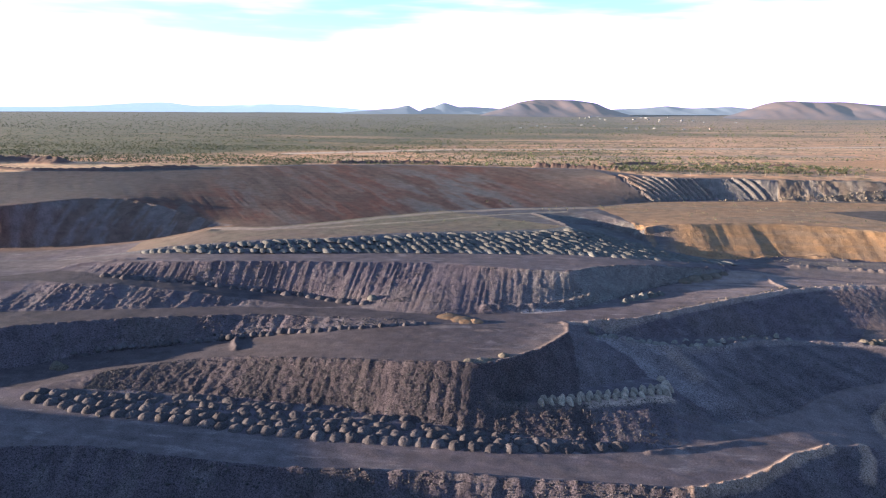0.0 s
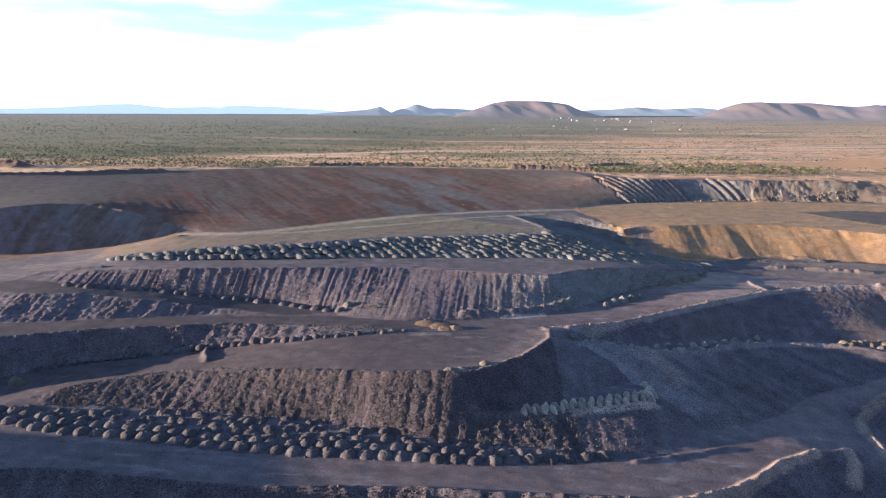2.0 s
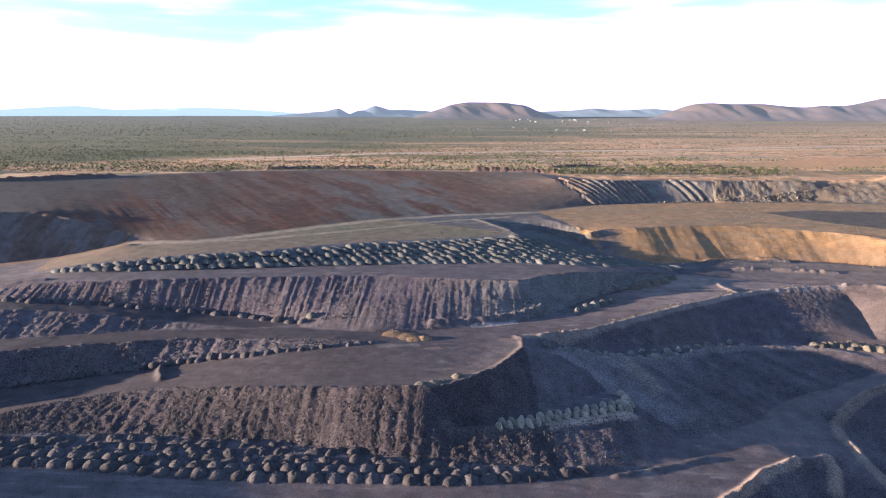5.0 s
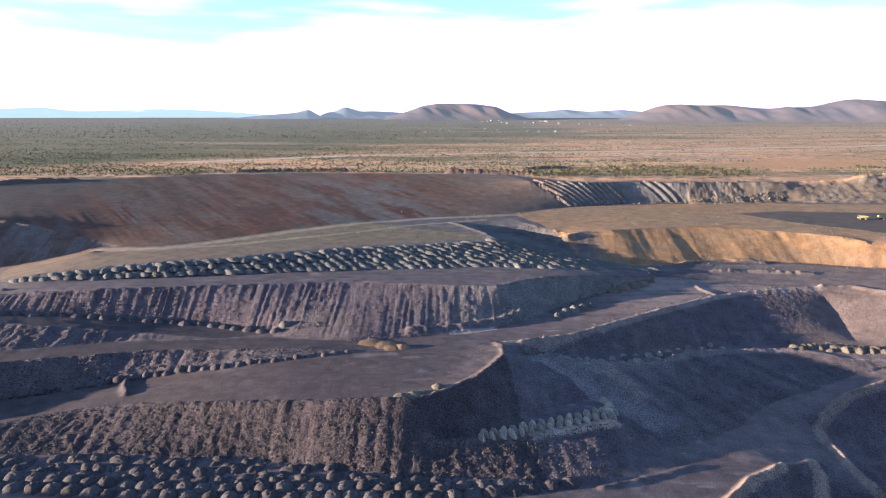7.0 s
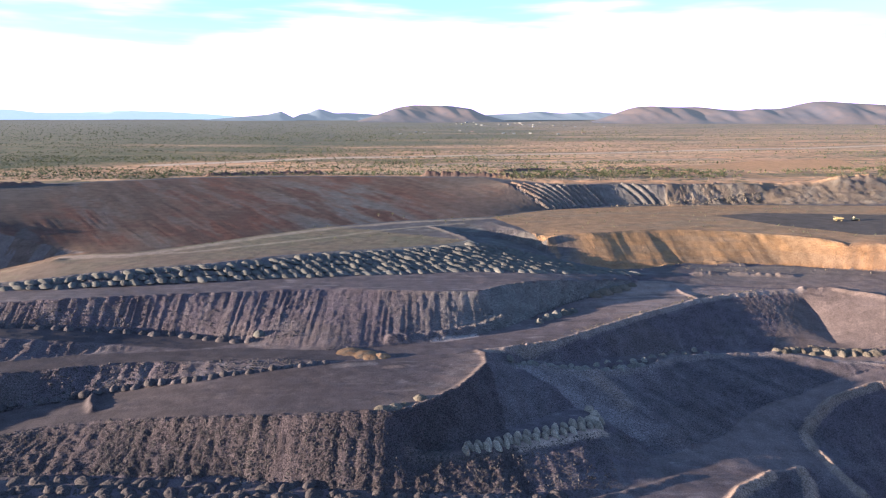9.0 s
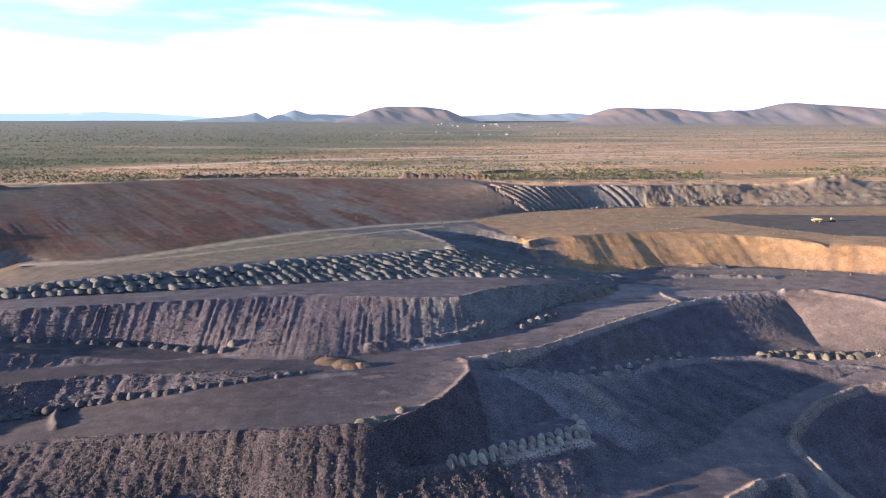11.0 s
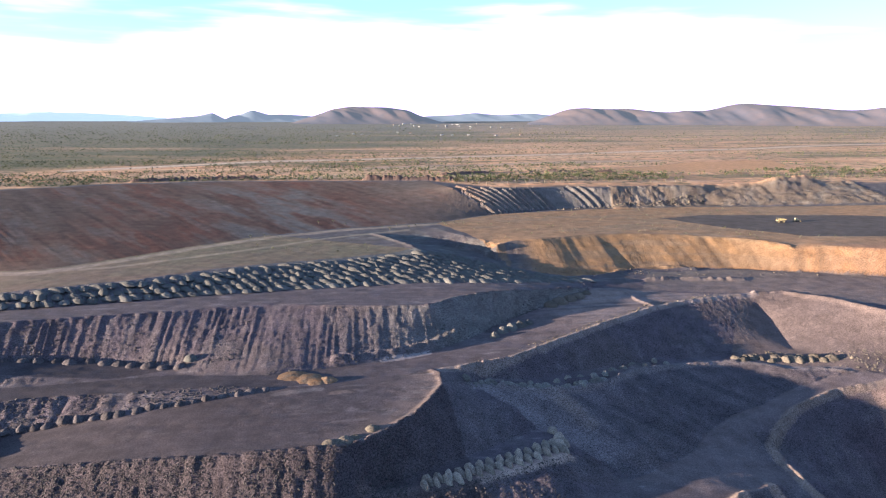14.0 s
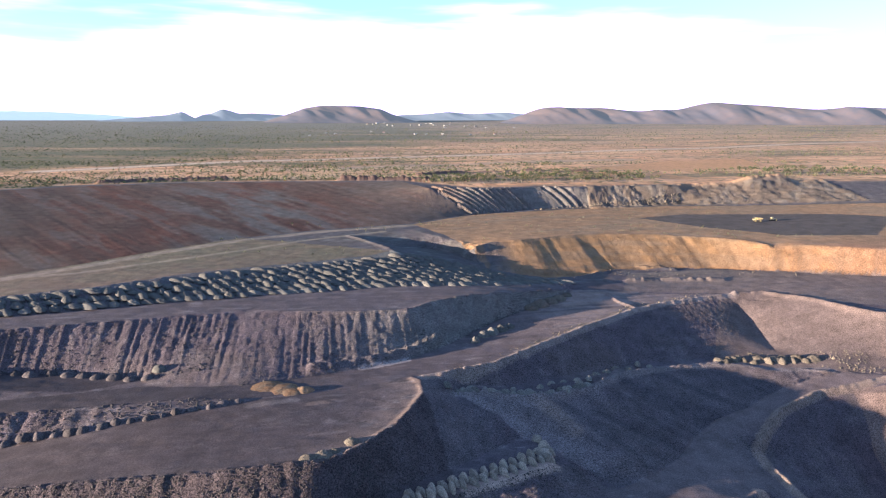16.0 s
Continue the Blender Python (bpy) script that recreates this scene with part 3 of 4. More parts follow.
for key in ("lower_road", "plateau", "mid_road", "dune_road", "pit_road"):
    lay(IN[key] * (1 - SLOPE) * streak * 0.45, (0.115, 0.104, 0.106))
    lay(IN[key] * (1 - SLOPE) * smooth(0.6, 0.8, vnoise(GX / 30, GY / 2.6 - GX / 50, 81)) * 0.5, (0.07, 0.062, 0.063))
lay(IN["plateau"] * smooth(20, 4, off_line(plateau_crest[12:], GX, GY, 20)) * 0.8, (0.165, 0.13, 0.112))
lay(IN["plateau"] * smooth(0.64, 0.74, fbm(GX / 9, GY / 3, 84)) * 0.55, (0.21, 0.19, 0.18))
lay(IN["plateau"] * smooth(0.66, 0.76, fbm(GX / 7, GY / 2, 85)) * 0.7, (0.05, 0.045, 0.045))
lay(smooth(2.4, 0.8, off_line([(-72, -6), (-62, -4), (-54, -3)], GX, GY, 8)) * 0.9, (0.3, 0.27, 0.25))
lay(smooth(2.2, 0.8, off_line([(-48, -8), (-38, -6)], GX, GY, 8)) * smooth(0.45, 0.6, small) * 0.9, (0.26, 0.2, 0.16))
lay(smooth(1.8, 0.7, off_line([(-26, 30), (-14, 33), (-4, 37)], GX, GY, 8)) * 0.9, (0.3, 0.28, 0.27))
# front lip of the finger bench painted pale, as if sunlit
lay(smooth(3.5, 1.5, off_line(finger_front, GX, GY, 12)) * 0.95, (0.28, 0.22, 0.18))
# shade painted in: plateau, mid road and ramp darken towards the west
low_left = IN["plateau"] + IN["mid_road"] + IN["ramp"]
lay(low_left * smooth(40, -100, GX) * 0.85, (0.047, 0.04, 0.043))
# light painted in: slope just off the plateau's east crest made paler
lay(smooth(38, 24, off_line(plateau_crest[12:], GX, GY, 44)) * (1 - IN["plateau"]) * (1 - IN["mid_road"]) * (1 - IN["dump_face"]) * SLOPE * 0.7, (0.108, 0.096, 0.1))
lay(IN["dump_face"] * 0.8, (0.062, 0.052, 0.055))
# west end of the shaded slope lightened in colour, as if more light reached it
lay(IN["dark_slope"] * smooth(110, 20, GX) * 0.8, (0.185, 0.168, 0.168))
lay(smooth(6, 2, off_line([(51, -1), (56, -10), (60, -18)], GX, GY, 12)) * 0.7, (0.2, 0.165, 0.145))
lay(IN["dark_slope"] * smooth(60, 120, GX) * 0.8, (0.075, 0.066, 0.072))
# streaks of tone painted downslope in place of light and shade on rills
rill_shading = smooth(0.5, 0.72, vnoise((GX * 0.62 + GY * 0.78) / 3.5 + warp * 0.08, (GX * 0.78 - GY * 0.62) / 40, 87))
lay(IN["dark_slope"] * rill_shading * 0.4, (0.115, 0.104, 0.106))
lay(IN["pit_road"] * (1 - SLOPE) * 0.7, (0.12, 0.1, 0.098))
lay(IN["dark_slope"] * smooth(0.55, 0.7, fbm((GX * 0.62 + GY * 0.78) / 9, (GX * 0.78 - GY * 0.62) / 45, 88)) * 0.6, (0.06, 0.055, 0.062))
lay(IN["dunes"], (0.095, 0.092, 0.094))
lay(IN["upper_flat"] * 0.95, (0.14, 0.105, 0.076))
lay(IN["upper_flat"] * smooth(0.5, 0.62, fbm(GX / 22, GY / 11, 75)) * 0.5, (0.12, 0.105, 0.073))
rust_var = fbm((GX + GY * 0.6) / 40, (GY - GX * 0.6) / 70, 76)
lay(IN["rust"], (0.138, 0.076, 0.06))
lay(IN["rust"] * smooth(0.5, 0.62, rust_var) * 0.7, (0.115, 0.077, 0.064))
lay(IN["rust"] * smooth(0.48, 0.36, rust_var) * 0.7, (0.15, 0.058, 0.042))
rip = smooth(0.5, 0.75, vnoise((GX * 0.8 + GY * 0.6) / 2.2, (GX * 0.6 - GY * 0.8) / 45, 82))
rust_only = IN["rust"] * (1 - IN["left_face"])
lay(rust_only * rip * 0.26, (0.165, 0.115, 0.095))
lay(IN["rust"] * smooth(0.55, 0.8, vnoise((GX * 0.8 + GY * 0.6) / 5.0, (GX * 0.6 - GY * 0.8) / 90, 83)) * 0.4, (0.085, 0.055, 0.048))
rust_mottle = fbm((GX + GY * 0.75) / 16, (GY - GX * 0.75) / 70, 89)
blue_patch = smooth(80, 25, np.abs(GX + 108 + (GY - 340) * 0.35 + warp * 3)) * smooth(450, 390, GY + warp * 3)
lay(rust_only * smooth(0.56, 0.66, rust_mottle) * 0.45, (0.155, 0.125, 0.115))
lay(rust_only * smooth(0.45, 0.36, rust_mottle) * 0.5, (0.085, 0.052, 0.046))
lay(IN["rust"] * blue_patch * smooth(0.34, 0.6, rust_mottle) * 0.9, (0.145, 0.13, 0.126))
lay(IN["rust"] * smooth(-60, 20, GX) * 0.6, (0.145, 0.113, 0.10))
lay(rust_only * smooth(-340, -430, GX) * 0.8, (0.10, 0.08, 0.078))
tone = tone * (1 - 0.28 * rust_only[..., None])
lay(IN["left_face"], (0.10, 0.068, 0.056))
lay(smooth(26, 8, off_line(rust_toe[:6], GX, GY, 40)) * (1 - IN["left_face"]) * 0.85, (0.125, 0.078, 0.056))
lay(IN["left_face"] * smooth(0.5, 0.6, fbm(GX / 6, GY / 30, 79)) * 0.5, (0.14, 0.12, 0.12))
lay(smooth(5.5, 2.5, off_line([(p.x + 3, p.y - 9) for p in rust_toe[5:]], GX, GY, 12)) * 0.75, (0.25, 0.19, 0.15))
lay(smooth(3.0, 1.4, off_line([(-262, 140), (-190, 150), (-120, 190), (-60, 232), (0, 262)], GX, GY, 12)) * 0.6, (0.25, 0.195, 0.15))
lay(IN["furrow"], (0.13, 0.113, 0.108))
lay(IN["furrow"] * smooth(95, 60, GX) * 0.8, (0.19, 0.12, 0.09))
lay(IN["cliff"] * 0.95, (0.135, 0.1, 0.08))
lay(IN["cliff"] * smooth(0.5, 0.62, small) * 0.7, (0.15, 0.125, 0.11))
lay(IN["sand_top"] * 0.95, (0.26, 0.15, 0.088))
lay(IN["sand_top"] * smooth(0.48, 0.6, fbm(GX / 30, GY / 14, 77)) * 0.7, (0.21, 0.14, 0.095))
lay(IN["sand_bank"] * smooth(66, 96, GX), (0.215, 0.122, 0.067))
lay(IN["sand_bank"] * smooth(0.45, 0.6, fbm(GX / 7, GY / 30, 78)) * 0.7, (0.168, 0.105, 0.067))
strata = smooth(0.5, 0.7, vnoise(GZ / 1.1 + warp * 0.05, GX / 60, 86))
lay(IN["sand_bank"] * smooth(80, 110, GX) * strata * 0.55, (0.17, 0.115, 0.08))
lay(IN["tan_bank"] * 0.9, (0.13, 0.107, 0.096))
lay(IN["tan_face"] * 0.9, (0.112, 0.09, 0.081))
lay(IN["pit_mound"] * 0.9, (0.15, 0.115, 0.1))
lay(IN["coal"] * 0.97, (0.075, 0.06, 0.058))
for edge, colour in ((lower_road_crest[12:], (0.27, 0.205, 0.16)), (pit_road_crest, (0.19, 0.155, 0.13)), (fork_berm, (0.27, 0.205, 0.16)), (rubble_bench_crest, (0.145, 0.13, 0.128)), (junction_crest, (0.20, 0.17, 0.15))):
    lay(smooth(3.2, 1.2, off_line(edge, GX, GY, 8)) * 0.85, colour)
# pale tracks and bare orange clay out on the plain
track = smooth(30, 12, off_line([(-402, 657), (-180, 806), (108, 913), (611, 1078), (1400, 1350)], GX, GY, 60))
clay = inside([(290, 600), (330, 545), (400, 530), (560, 620), (620, 760), (470, 735)], GX, GY) * 0.85
clay = np.maximum(clay, inside([(318, 500), (350, 505), (372, 440), (330, 440)], GX, GY) * 0.9)
grade = smooth(26, 12, off_line([(-20, 640), (90, 690), (260, 735), (420, 770)], GX, GY, 80)) * 0.6

rim_line = np.interp(xs, [p.x for p in rust_rim[:8]] + [p.x for p in furrow_top[1:]] + [480, 560], [p.y for p in rust_rim[:8]] + [p.y for p in furrow_top[1:]] + [378, 370])
PLAIN = np.maximum(1 - WORKED, smooth(2, 22, GY - rim_line[None, :] + warp)) * (1 - np.maximum(np.maximum(track, clay), grade))
berm = np.zeros(GX.shape)
for points, wide in BERMS:
    berm = np.maximum(berm, smooth(wide * 1.6, wide * 0.8, off_line(points, GX, GY, wide * 2)))
PLAIN = PLAIN * (1 - berm)
lay(berm, (0.095, 0.06, 0.052))
lay(clay, (0.50, 0.25, 0.12))
lay(np.maximum(track, grade), (0.5, 0.35, 0.25))
ROCKY = np.clip(SLOPE * (1 - 0.5 * IN["rust"]) * (1 - 0.55 * np.maximum(IN["sand_bank"], IN["tan_face"])) + 0.1 + IN["dunes"] * 0.4 + IN["cliff"] * 0.7 + IN["dark_slope"] * 0.6, 0, 1)


def grid_mesh(name, gx, gy, gz):
    ny, nx = gx.shape
    verts = np.stack((gx, gy, gz), -1).reshape(-1, 3)
    idx = np.arange(ny * nx).reshape(ny, nx)
    quads = np.stack((idx[:-1, :-1], idx[:-1, 1:], idx[1:, 1:], idx[1:, :-1]), -1).reshape(-1, 4)
    mesh = bpy.data.meshes.new(name)
    mesh.vertices.add(len(verts))
    mesh.vertices.foreach_set("co", verts.astype(np.float32).ravel())
    mesh.loops.add(quads.size)
    mesh.loops.foreach_set("vertex_index", quads.astype(np.int32).ravel())
    mesh.polygons.add(len(quads))
    mesh.polygons.foreach_set("loop_start", np.arange(0, quads.size, 4, dtype=np.int32))
    mesh.update(calc_edges=True)
    return mesh


# violet cast of the shade painted over all ground tones on the near side
spoil = smooth(190, 110, GY)[..., None]
tone = tone * (1 - spoil + spoil * np.array((1.06, 0.955, 1.03)))
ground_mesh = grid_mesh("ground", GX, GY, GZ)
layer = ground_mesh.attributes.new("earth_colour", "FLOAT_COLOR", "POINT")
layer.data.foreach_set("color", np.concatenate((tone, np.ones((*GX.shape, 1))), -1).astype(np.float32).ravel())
for key, values in (("plain", PLAIN), ("rocky", ROCKY)):
    layer = ground_mesh.attributes.new(key, "FLOAT", "POINT")
    layer.data.foreach_set("value", values.astype(np.float32).ravel())
ground_mesh.polygons.foreach_set("use_smooth", np.ones(len(ground_mesh.polygons), bool))
ground_mesh.materials.append(EARTH)
ground = tagged(new("ground", ground_mesh), "grey and rust-red stepped ground of an open-cut mine", "ground", kind="structure")


# ---- hills on the horizon: (bearing, rise) in degrees from the middle of the walk ----
def hill(name, label, material, profile, near, far, seed):
    az = np.linspace(profile[0][0], profile[-1][0], 220)
    top = np.interp(az, [p[0] for p in profile], [p[1] for p in profile])
    k = np.ones(9) / 9
    top = np.convolve(np.pad(top, 4, mode="edge"), k, mode="valid")
    s = np.linspace(0, 1, 40)
    A, S = np.meshgrid(np.radians(az), s)
    R = near + (far - near) * S
    crest = np.radians(top)[None, :] * (near + 0.62 * (far - near)) + 113
    hump = np.where(S < 0.62, np.abs(np.sin(S / 0.62 * np.pi / 2)) ** 1.7, np.abs(np.cos((S - 0.62) / 0.38 * np.pi / 2)) ** 0.8)
    gully = fbm(A * 30 + S * 2.2, S * 2.6 + A * 9, seed, 3) - 0.5
    foot = 47 + 50 * np.clip((R - 1500) / 3300.0, 0, 1) ** 1.3 - 6
    z = foot + np.maximum(crest - foot, 0) * hump * (1 + 1.1 * gully * (1 - smooth(0.35, 0.6, S)))
    mesh = grid_mesh(name, np.sin(A) * R - 25, np.cos(A) * R - 315, z)
    mesh.polygons.foreach_set("use_smooth", np.ones(len(mesh.polygons), bool))
    mesh.materials.append(material)
    return tagged(new(name, mesh), label, "hill", kind="structure")


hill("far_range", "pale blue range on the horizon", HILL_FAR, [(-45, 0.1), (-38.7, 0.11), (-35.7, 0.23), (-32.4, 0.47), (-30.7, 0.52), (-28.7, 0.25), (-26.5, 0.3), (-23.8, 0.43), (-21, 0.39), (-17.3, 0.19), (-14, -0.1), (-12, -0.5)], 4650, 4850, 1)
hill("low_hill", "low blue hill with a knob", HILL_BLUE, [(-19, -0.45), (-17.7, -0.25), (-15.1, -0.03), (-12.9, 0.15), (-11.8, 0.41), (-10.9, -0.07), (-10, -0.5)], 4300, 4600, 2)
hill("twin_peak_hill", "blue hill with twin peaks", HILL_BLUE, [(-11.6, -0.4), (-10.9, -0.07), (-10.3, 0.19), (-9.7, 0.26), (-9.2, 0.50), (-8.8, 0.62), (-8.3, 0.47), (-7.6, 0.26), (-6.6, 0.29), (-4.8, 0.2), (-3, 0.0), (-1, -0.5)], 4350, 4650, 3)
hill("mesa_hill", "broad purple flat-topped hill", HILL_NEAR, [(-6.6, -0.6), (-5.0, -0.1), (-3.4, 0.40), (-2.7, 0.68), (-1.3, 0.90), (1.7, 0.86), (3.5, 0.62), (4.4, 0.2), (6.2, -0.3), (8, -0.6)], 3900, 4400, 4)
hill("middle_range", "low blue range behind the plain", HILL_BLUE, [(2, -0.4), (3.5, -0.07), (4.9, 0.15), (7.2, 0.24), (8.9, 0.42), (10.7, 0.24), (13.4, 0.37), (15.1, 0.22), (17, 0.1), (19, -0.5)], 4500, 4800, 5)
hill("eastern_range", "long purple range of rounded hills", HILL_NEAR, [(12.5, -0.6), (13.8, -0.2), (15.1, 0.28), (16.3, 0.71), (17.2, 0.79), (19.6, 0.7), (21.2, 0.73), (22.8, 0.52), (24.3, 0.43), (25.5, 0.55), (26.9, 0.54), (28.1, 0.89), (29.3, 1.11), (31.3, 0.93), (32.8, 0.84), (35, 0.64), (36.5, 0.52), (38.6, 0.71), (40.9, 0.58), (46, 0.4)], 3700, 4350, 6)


# ---- spoil heaps ----
def heap_mesh(name, seed, material, rings=9, around=20):
    """A tipped load about 1 across its base radius and 1 high: blunt top, uneven skirt."""
    bm = bmesh.new()
    rows = []
    for r in range(1, rings + 1):
        f = r / rings
        row = []
        for a in range(around):
            t = 2 * math.pi * a / around
            n = noise.noise(Vector((math.cos(t) * 1.3, math.sin(t) * 1.3, seed * 7.1)))
            m = noise.noise(Vector((math.cos(t) * f * 2.6, math.sin(t) * f * 2.6, seed * 3.3 + 5)))
            rad = f * (1 + 0.16 * n)
            chip = noise.noise(Vector((math.cos(t) * f * 6.5, math.sin(t) * f * 6.5, seed * 1.7 + 9)))
            rad *= 1 + 0.1 * chip
            z = 0.15 * chip * (1 - f ** 3) + (1 - f ** 2.2) * (1 + 0.3 * n * f) + 0.16 * m * (1 - f * 0.7) + (-0.14 if r == rings else 0)
            row.append(bm.verts.new((rad * math.cos(t), rad * math.sin(t), z)))
        rows.append(row)
    top = bm.verts.new((0, 0, sum(v.co.z for v in rows[0]) / around + 0.01))
    for a in range(around):
        b = (a + 1) % around
        bm.faces.new((top, rows[0][a], rows[0][b]))
        for r in range(rings - 1):
            bm.faces.new((rows[r][a], rows[r + 1][a], rows[r + 1][b], rows[r][b]))
    mesh = bpy.data.meshes.new(name)
    bm.to_mesh(mesh)
    bm.free()
    mesh.polygons.foreach_set("use_smooth", np.ones(len(mesh.polygons), bool))
    mesh.materials.append(material)
    return mesh


rng = random.Random(11)
GREY_HEAPS = [heap_mesh("spoil_mound", k, HEAP_GREY) for k in range(6)]
SUNLIT_TONE_HEAPS = [heap_mesh("spoil_mound", k + 40, HEAP_SUNLIT_TONE) for k in range(4)]
RUBBLE_HEAPS = [heap_mesh("spoil_mound", k + 50, HEAP_RUBBLE) for k in range(4)]
PALE_HEAPS = [heap_mesh("spoil_mound", k + 9, HEAP_PALE) for k in range(6)]


def heap(meshes, x, y, radius, high, label, group, name="spoil_mound", stretch_y=1.0, turn=None):
    o = new(name, rng.choice(meshes))
    o.matrix_world = pose(x, y, height_at(x, y) - 0.1, 0, 0, rng.uniform(0, 360) if turn is None else turn) @ Matrix.Diagonal((radius, radius * stretch_y, high, 1))
    return tagged(o, label, "spoil mound", group)


def y_on(edge, x):
    return float(np.interp(x, [p.x for p in edge], [p.y for p in edge]))


# loads tipped between the lower road and the big face: even rows in front, jumbled behind
jumble = []
x = -252.0
while x < 24:
    front, back = y_on(lower_road_back, x), y_on(dump_toe, x)
    rows = max(1, int((back - front) / 5.2))
    for r in range(rows):
        loose = 0.7 if r < 2 else 2.0
        px, py = x + rng.uniform(-loose, loose) + (r % 2) * 3.6, front + 3.4 + r * (back - front - 2) / rows + rng.uniform(-loose, loose) * 0.6
        if r < 2:
            heap(GREY_HEAPS, px, py, rng.uniform(3.3, 4.0), rng.uniform(1.8, 2.6), "rounded heap of dark grey tipped spoil", "heaps beside the lower road")
        else:
            for k in range(2):
                jx, jy = px + rng.uniform(-2, 2), py + rng.uniform(-2, 2)
                jumble.append((rng.randrange(6), jx, jy, height_at(jx, jy) - 0.1, rng.uniform(0, 6.2), rng.uniform(1.6, 3.2), rng.uniform(0.7, 1.8)))
    x += 7.3
# a thin row at the foot of the ramp face
for k in range(24):
    x = -292 + k * 7.4
    heap(GREY_HEAPS, x + rng.uniform(-1, 1), y_on(ramp_back, x) - 1.0 + rng.uniform(-1, 1), rng.uniform(2.6, 3.9), rng.uniform(1.4, 2.5), "small grey spoil heap below the fluted face", "heaps along the ramp")
# a row at the back of the plateau
for k in range(34):
    x = -262 + k * 5.6
    heap(GREY_HEAPS, x + rng.uniform(-1.2, 1.2), y_on(plateau_back, x) + 1.5 + rng.uniform(-0.8, 0.8), rng.uniform(1.8, 3.2), rng.uniform(0.9, 2.3), "small dark heap at the back of the plateau", "heaps behind the plateau")
# two rows of sharp ridges on the narrow finger bench
for r in range(2):
    for k in range(15):
        f = k / 14
        x = -14 + 58 * f + r * 1.3
        y = y_on(finger_front, x) + (3.5 + 5.5 * r) * (0.45 + 0.55 * f) + 1.0
        heap(SUNLIT_TONE_HEAPS, x, y, rng.uniform(1.25, 1.6), rng.uniform(2.2, 3.0), "sharp ridge of tipped spoil on a narrow bench, toned as if sunlit", "ridges on the finger bench", stretch_y=2.4, turn=rng.uniform(10, 35))
for k in range(4):
    heap(SUNLIT_TONE_HEAPS, 44 + rng.uniform(-2, 3), -38 + k * 5.5, 2.6, 2.6, "heap at the tip of the bench, toned as if sunlit", "ridges on the finger bench")
# rubble on the shelf under the haul road
for k in range(16):
    x = 22 + k * 6.5
    y = (y_on(rubble_bench_crest, x) + y_on(rubble_bench_back, x)) / 2
    heap(RUBBLE_HEAPS, x, y + rng.uniform(-2, 2), rng.uniform(1.8, 3.2), rng.uniform(1.0, 2.1), "low heap of broken grey rock on a shelf", "heaps on the shelf", stretch_y=0.7)
for k in range(22):
    f = k / 21
    heap(RUBBLE_HEAPS, 12 + 66 * f + rng.uniform(-1, 1), y_on(rubble_bench_crest, 12 + 66 * f) + rng.uniform(1.5, 5.5), rng.uniform(1.6, 2.5), rng.uniform(1.4, 2.4), "blocky pale heap of broken rock on a shelf", "heaps on the shelf", stretch_y=1.5, turn=rng.uniform(-10, 40))
TAN_HEAPS = [heap_mesh("spoil_mound", k + 20, HEAP_TAN) for k in range(3)]
for k in range(18):
    f = k / 17
    heap(TAN_HEAPS, 160 + 50 * f + rng.uniform(-1, 1), 43 - 8 * f + rng.uniform(-2.5, 2.5), rng.uniform(2.0, 3.2), rng.uniform(1.5, 2.7), "tan heap of rubble below the tan slope", "heaps under the tan slope", stretch_y=1.4)
# heaps at the edge of the haul road and the orange clay by the junction
for x, y, r, h in ((33, 56, 3.0, 2.6), (39, 63, 3.6, 3.0), (44, 66, 3.8, 3.0), (50, 69, 4.0, 3.0), (55, 72, 3.0, 2.0), (74, 97, 4.5, 2.6), (81, 101, 5.0, 3.4), (88, 105, 5.0, 3.0), (95, 109, 4.5, 2.5), (101, 114, 3.5, 1.8)):
    heap(TAN_HEAPS if x > 60 else PALE_HEAPS, x, y, r, h, "heap of brown rubble beside the haul road", "heaps beside the haul road")
ORANGE_HEAPS = [heap_mesh("clay_mound", k + 30, HEAP_ORANGE, 9, 20) for k in range(2)]
for x, y, r, h in ((-51, 7, 4.6, 1.5), (-56, 6, 5.6, 1.0), (-60, 10, 7.5, 0.9), (-67, 14, 8.0, 1.0)):
    heap(ORANGE_HEAPS, x, y, r, h, "bright orange clay heap at the road junction", "clay heaps", "clay_mound")
for x, y, r, h in ((-32, -45, 3.0, 1.7), (-42, -53, 3.4, 1.3), (-38, -51, 2.4, 0.9), (-262, -50, 3.6, 3.0), (-257, -52, 3.2, 2.4), (-47, -55, 3.5, 1.2)):
    heap(TAN_HEAPS, x, y, r, h, "pale scraped-up heap at the plateau edge", "heaps on the plateau edge")
heap(PALE_HEAPS, -117, 38, 3.2, 2.6, "large pale rounded heap at the foot of the face", "heaps along the ramp")


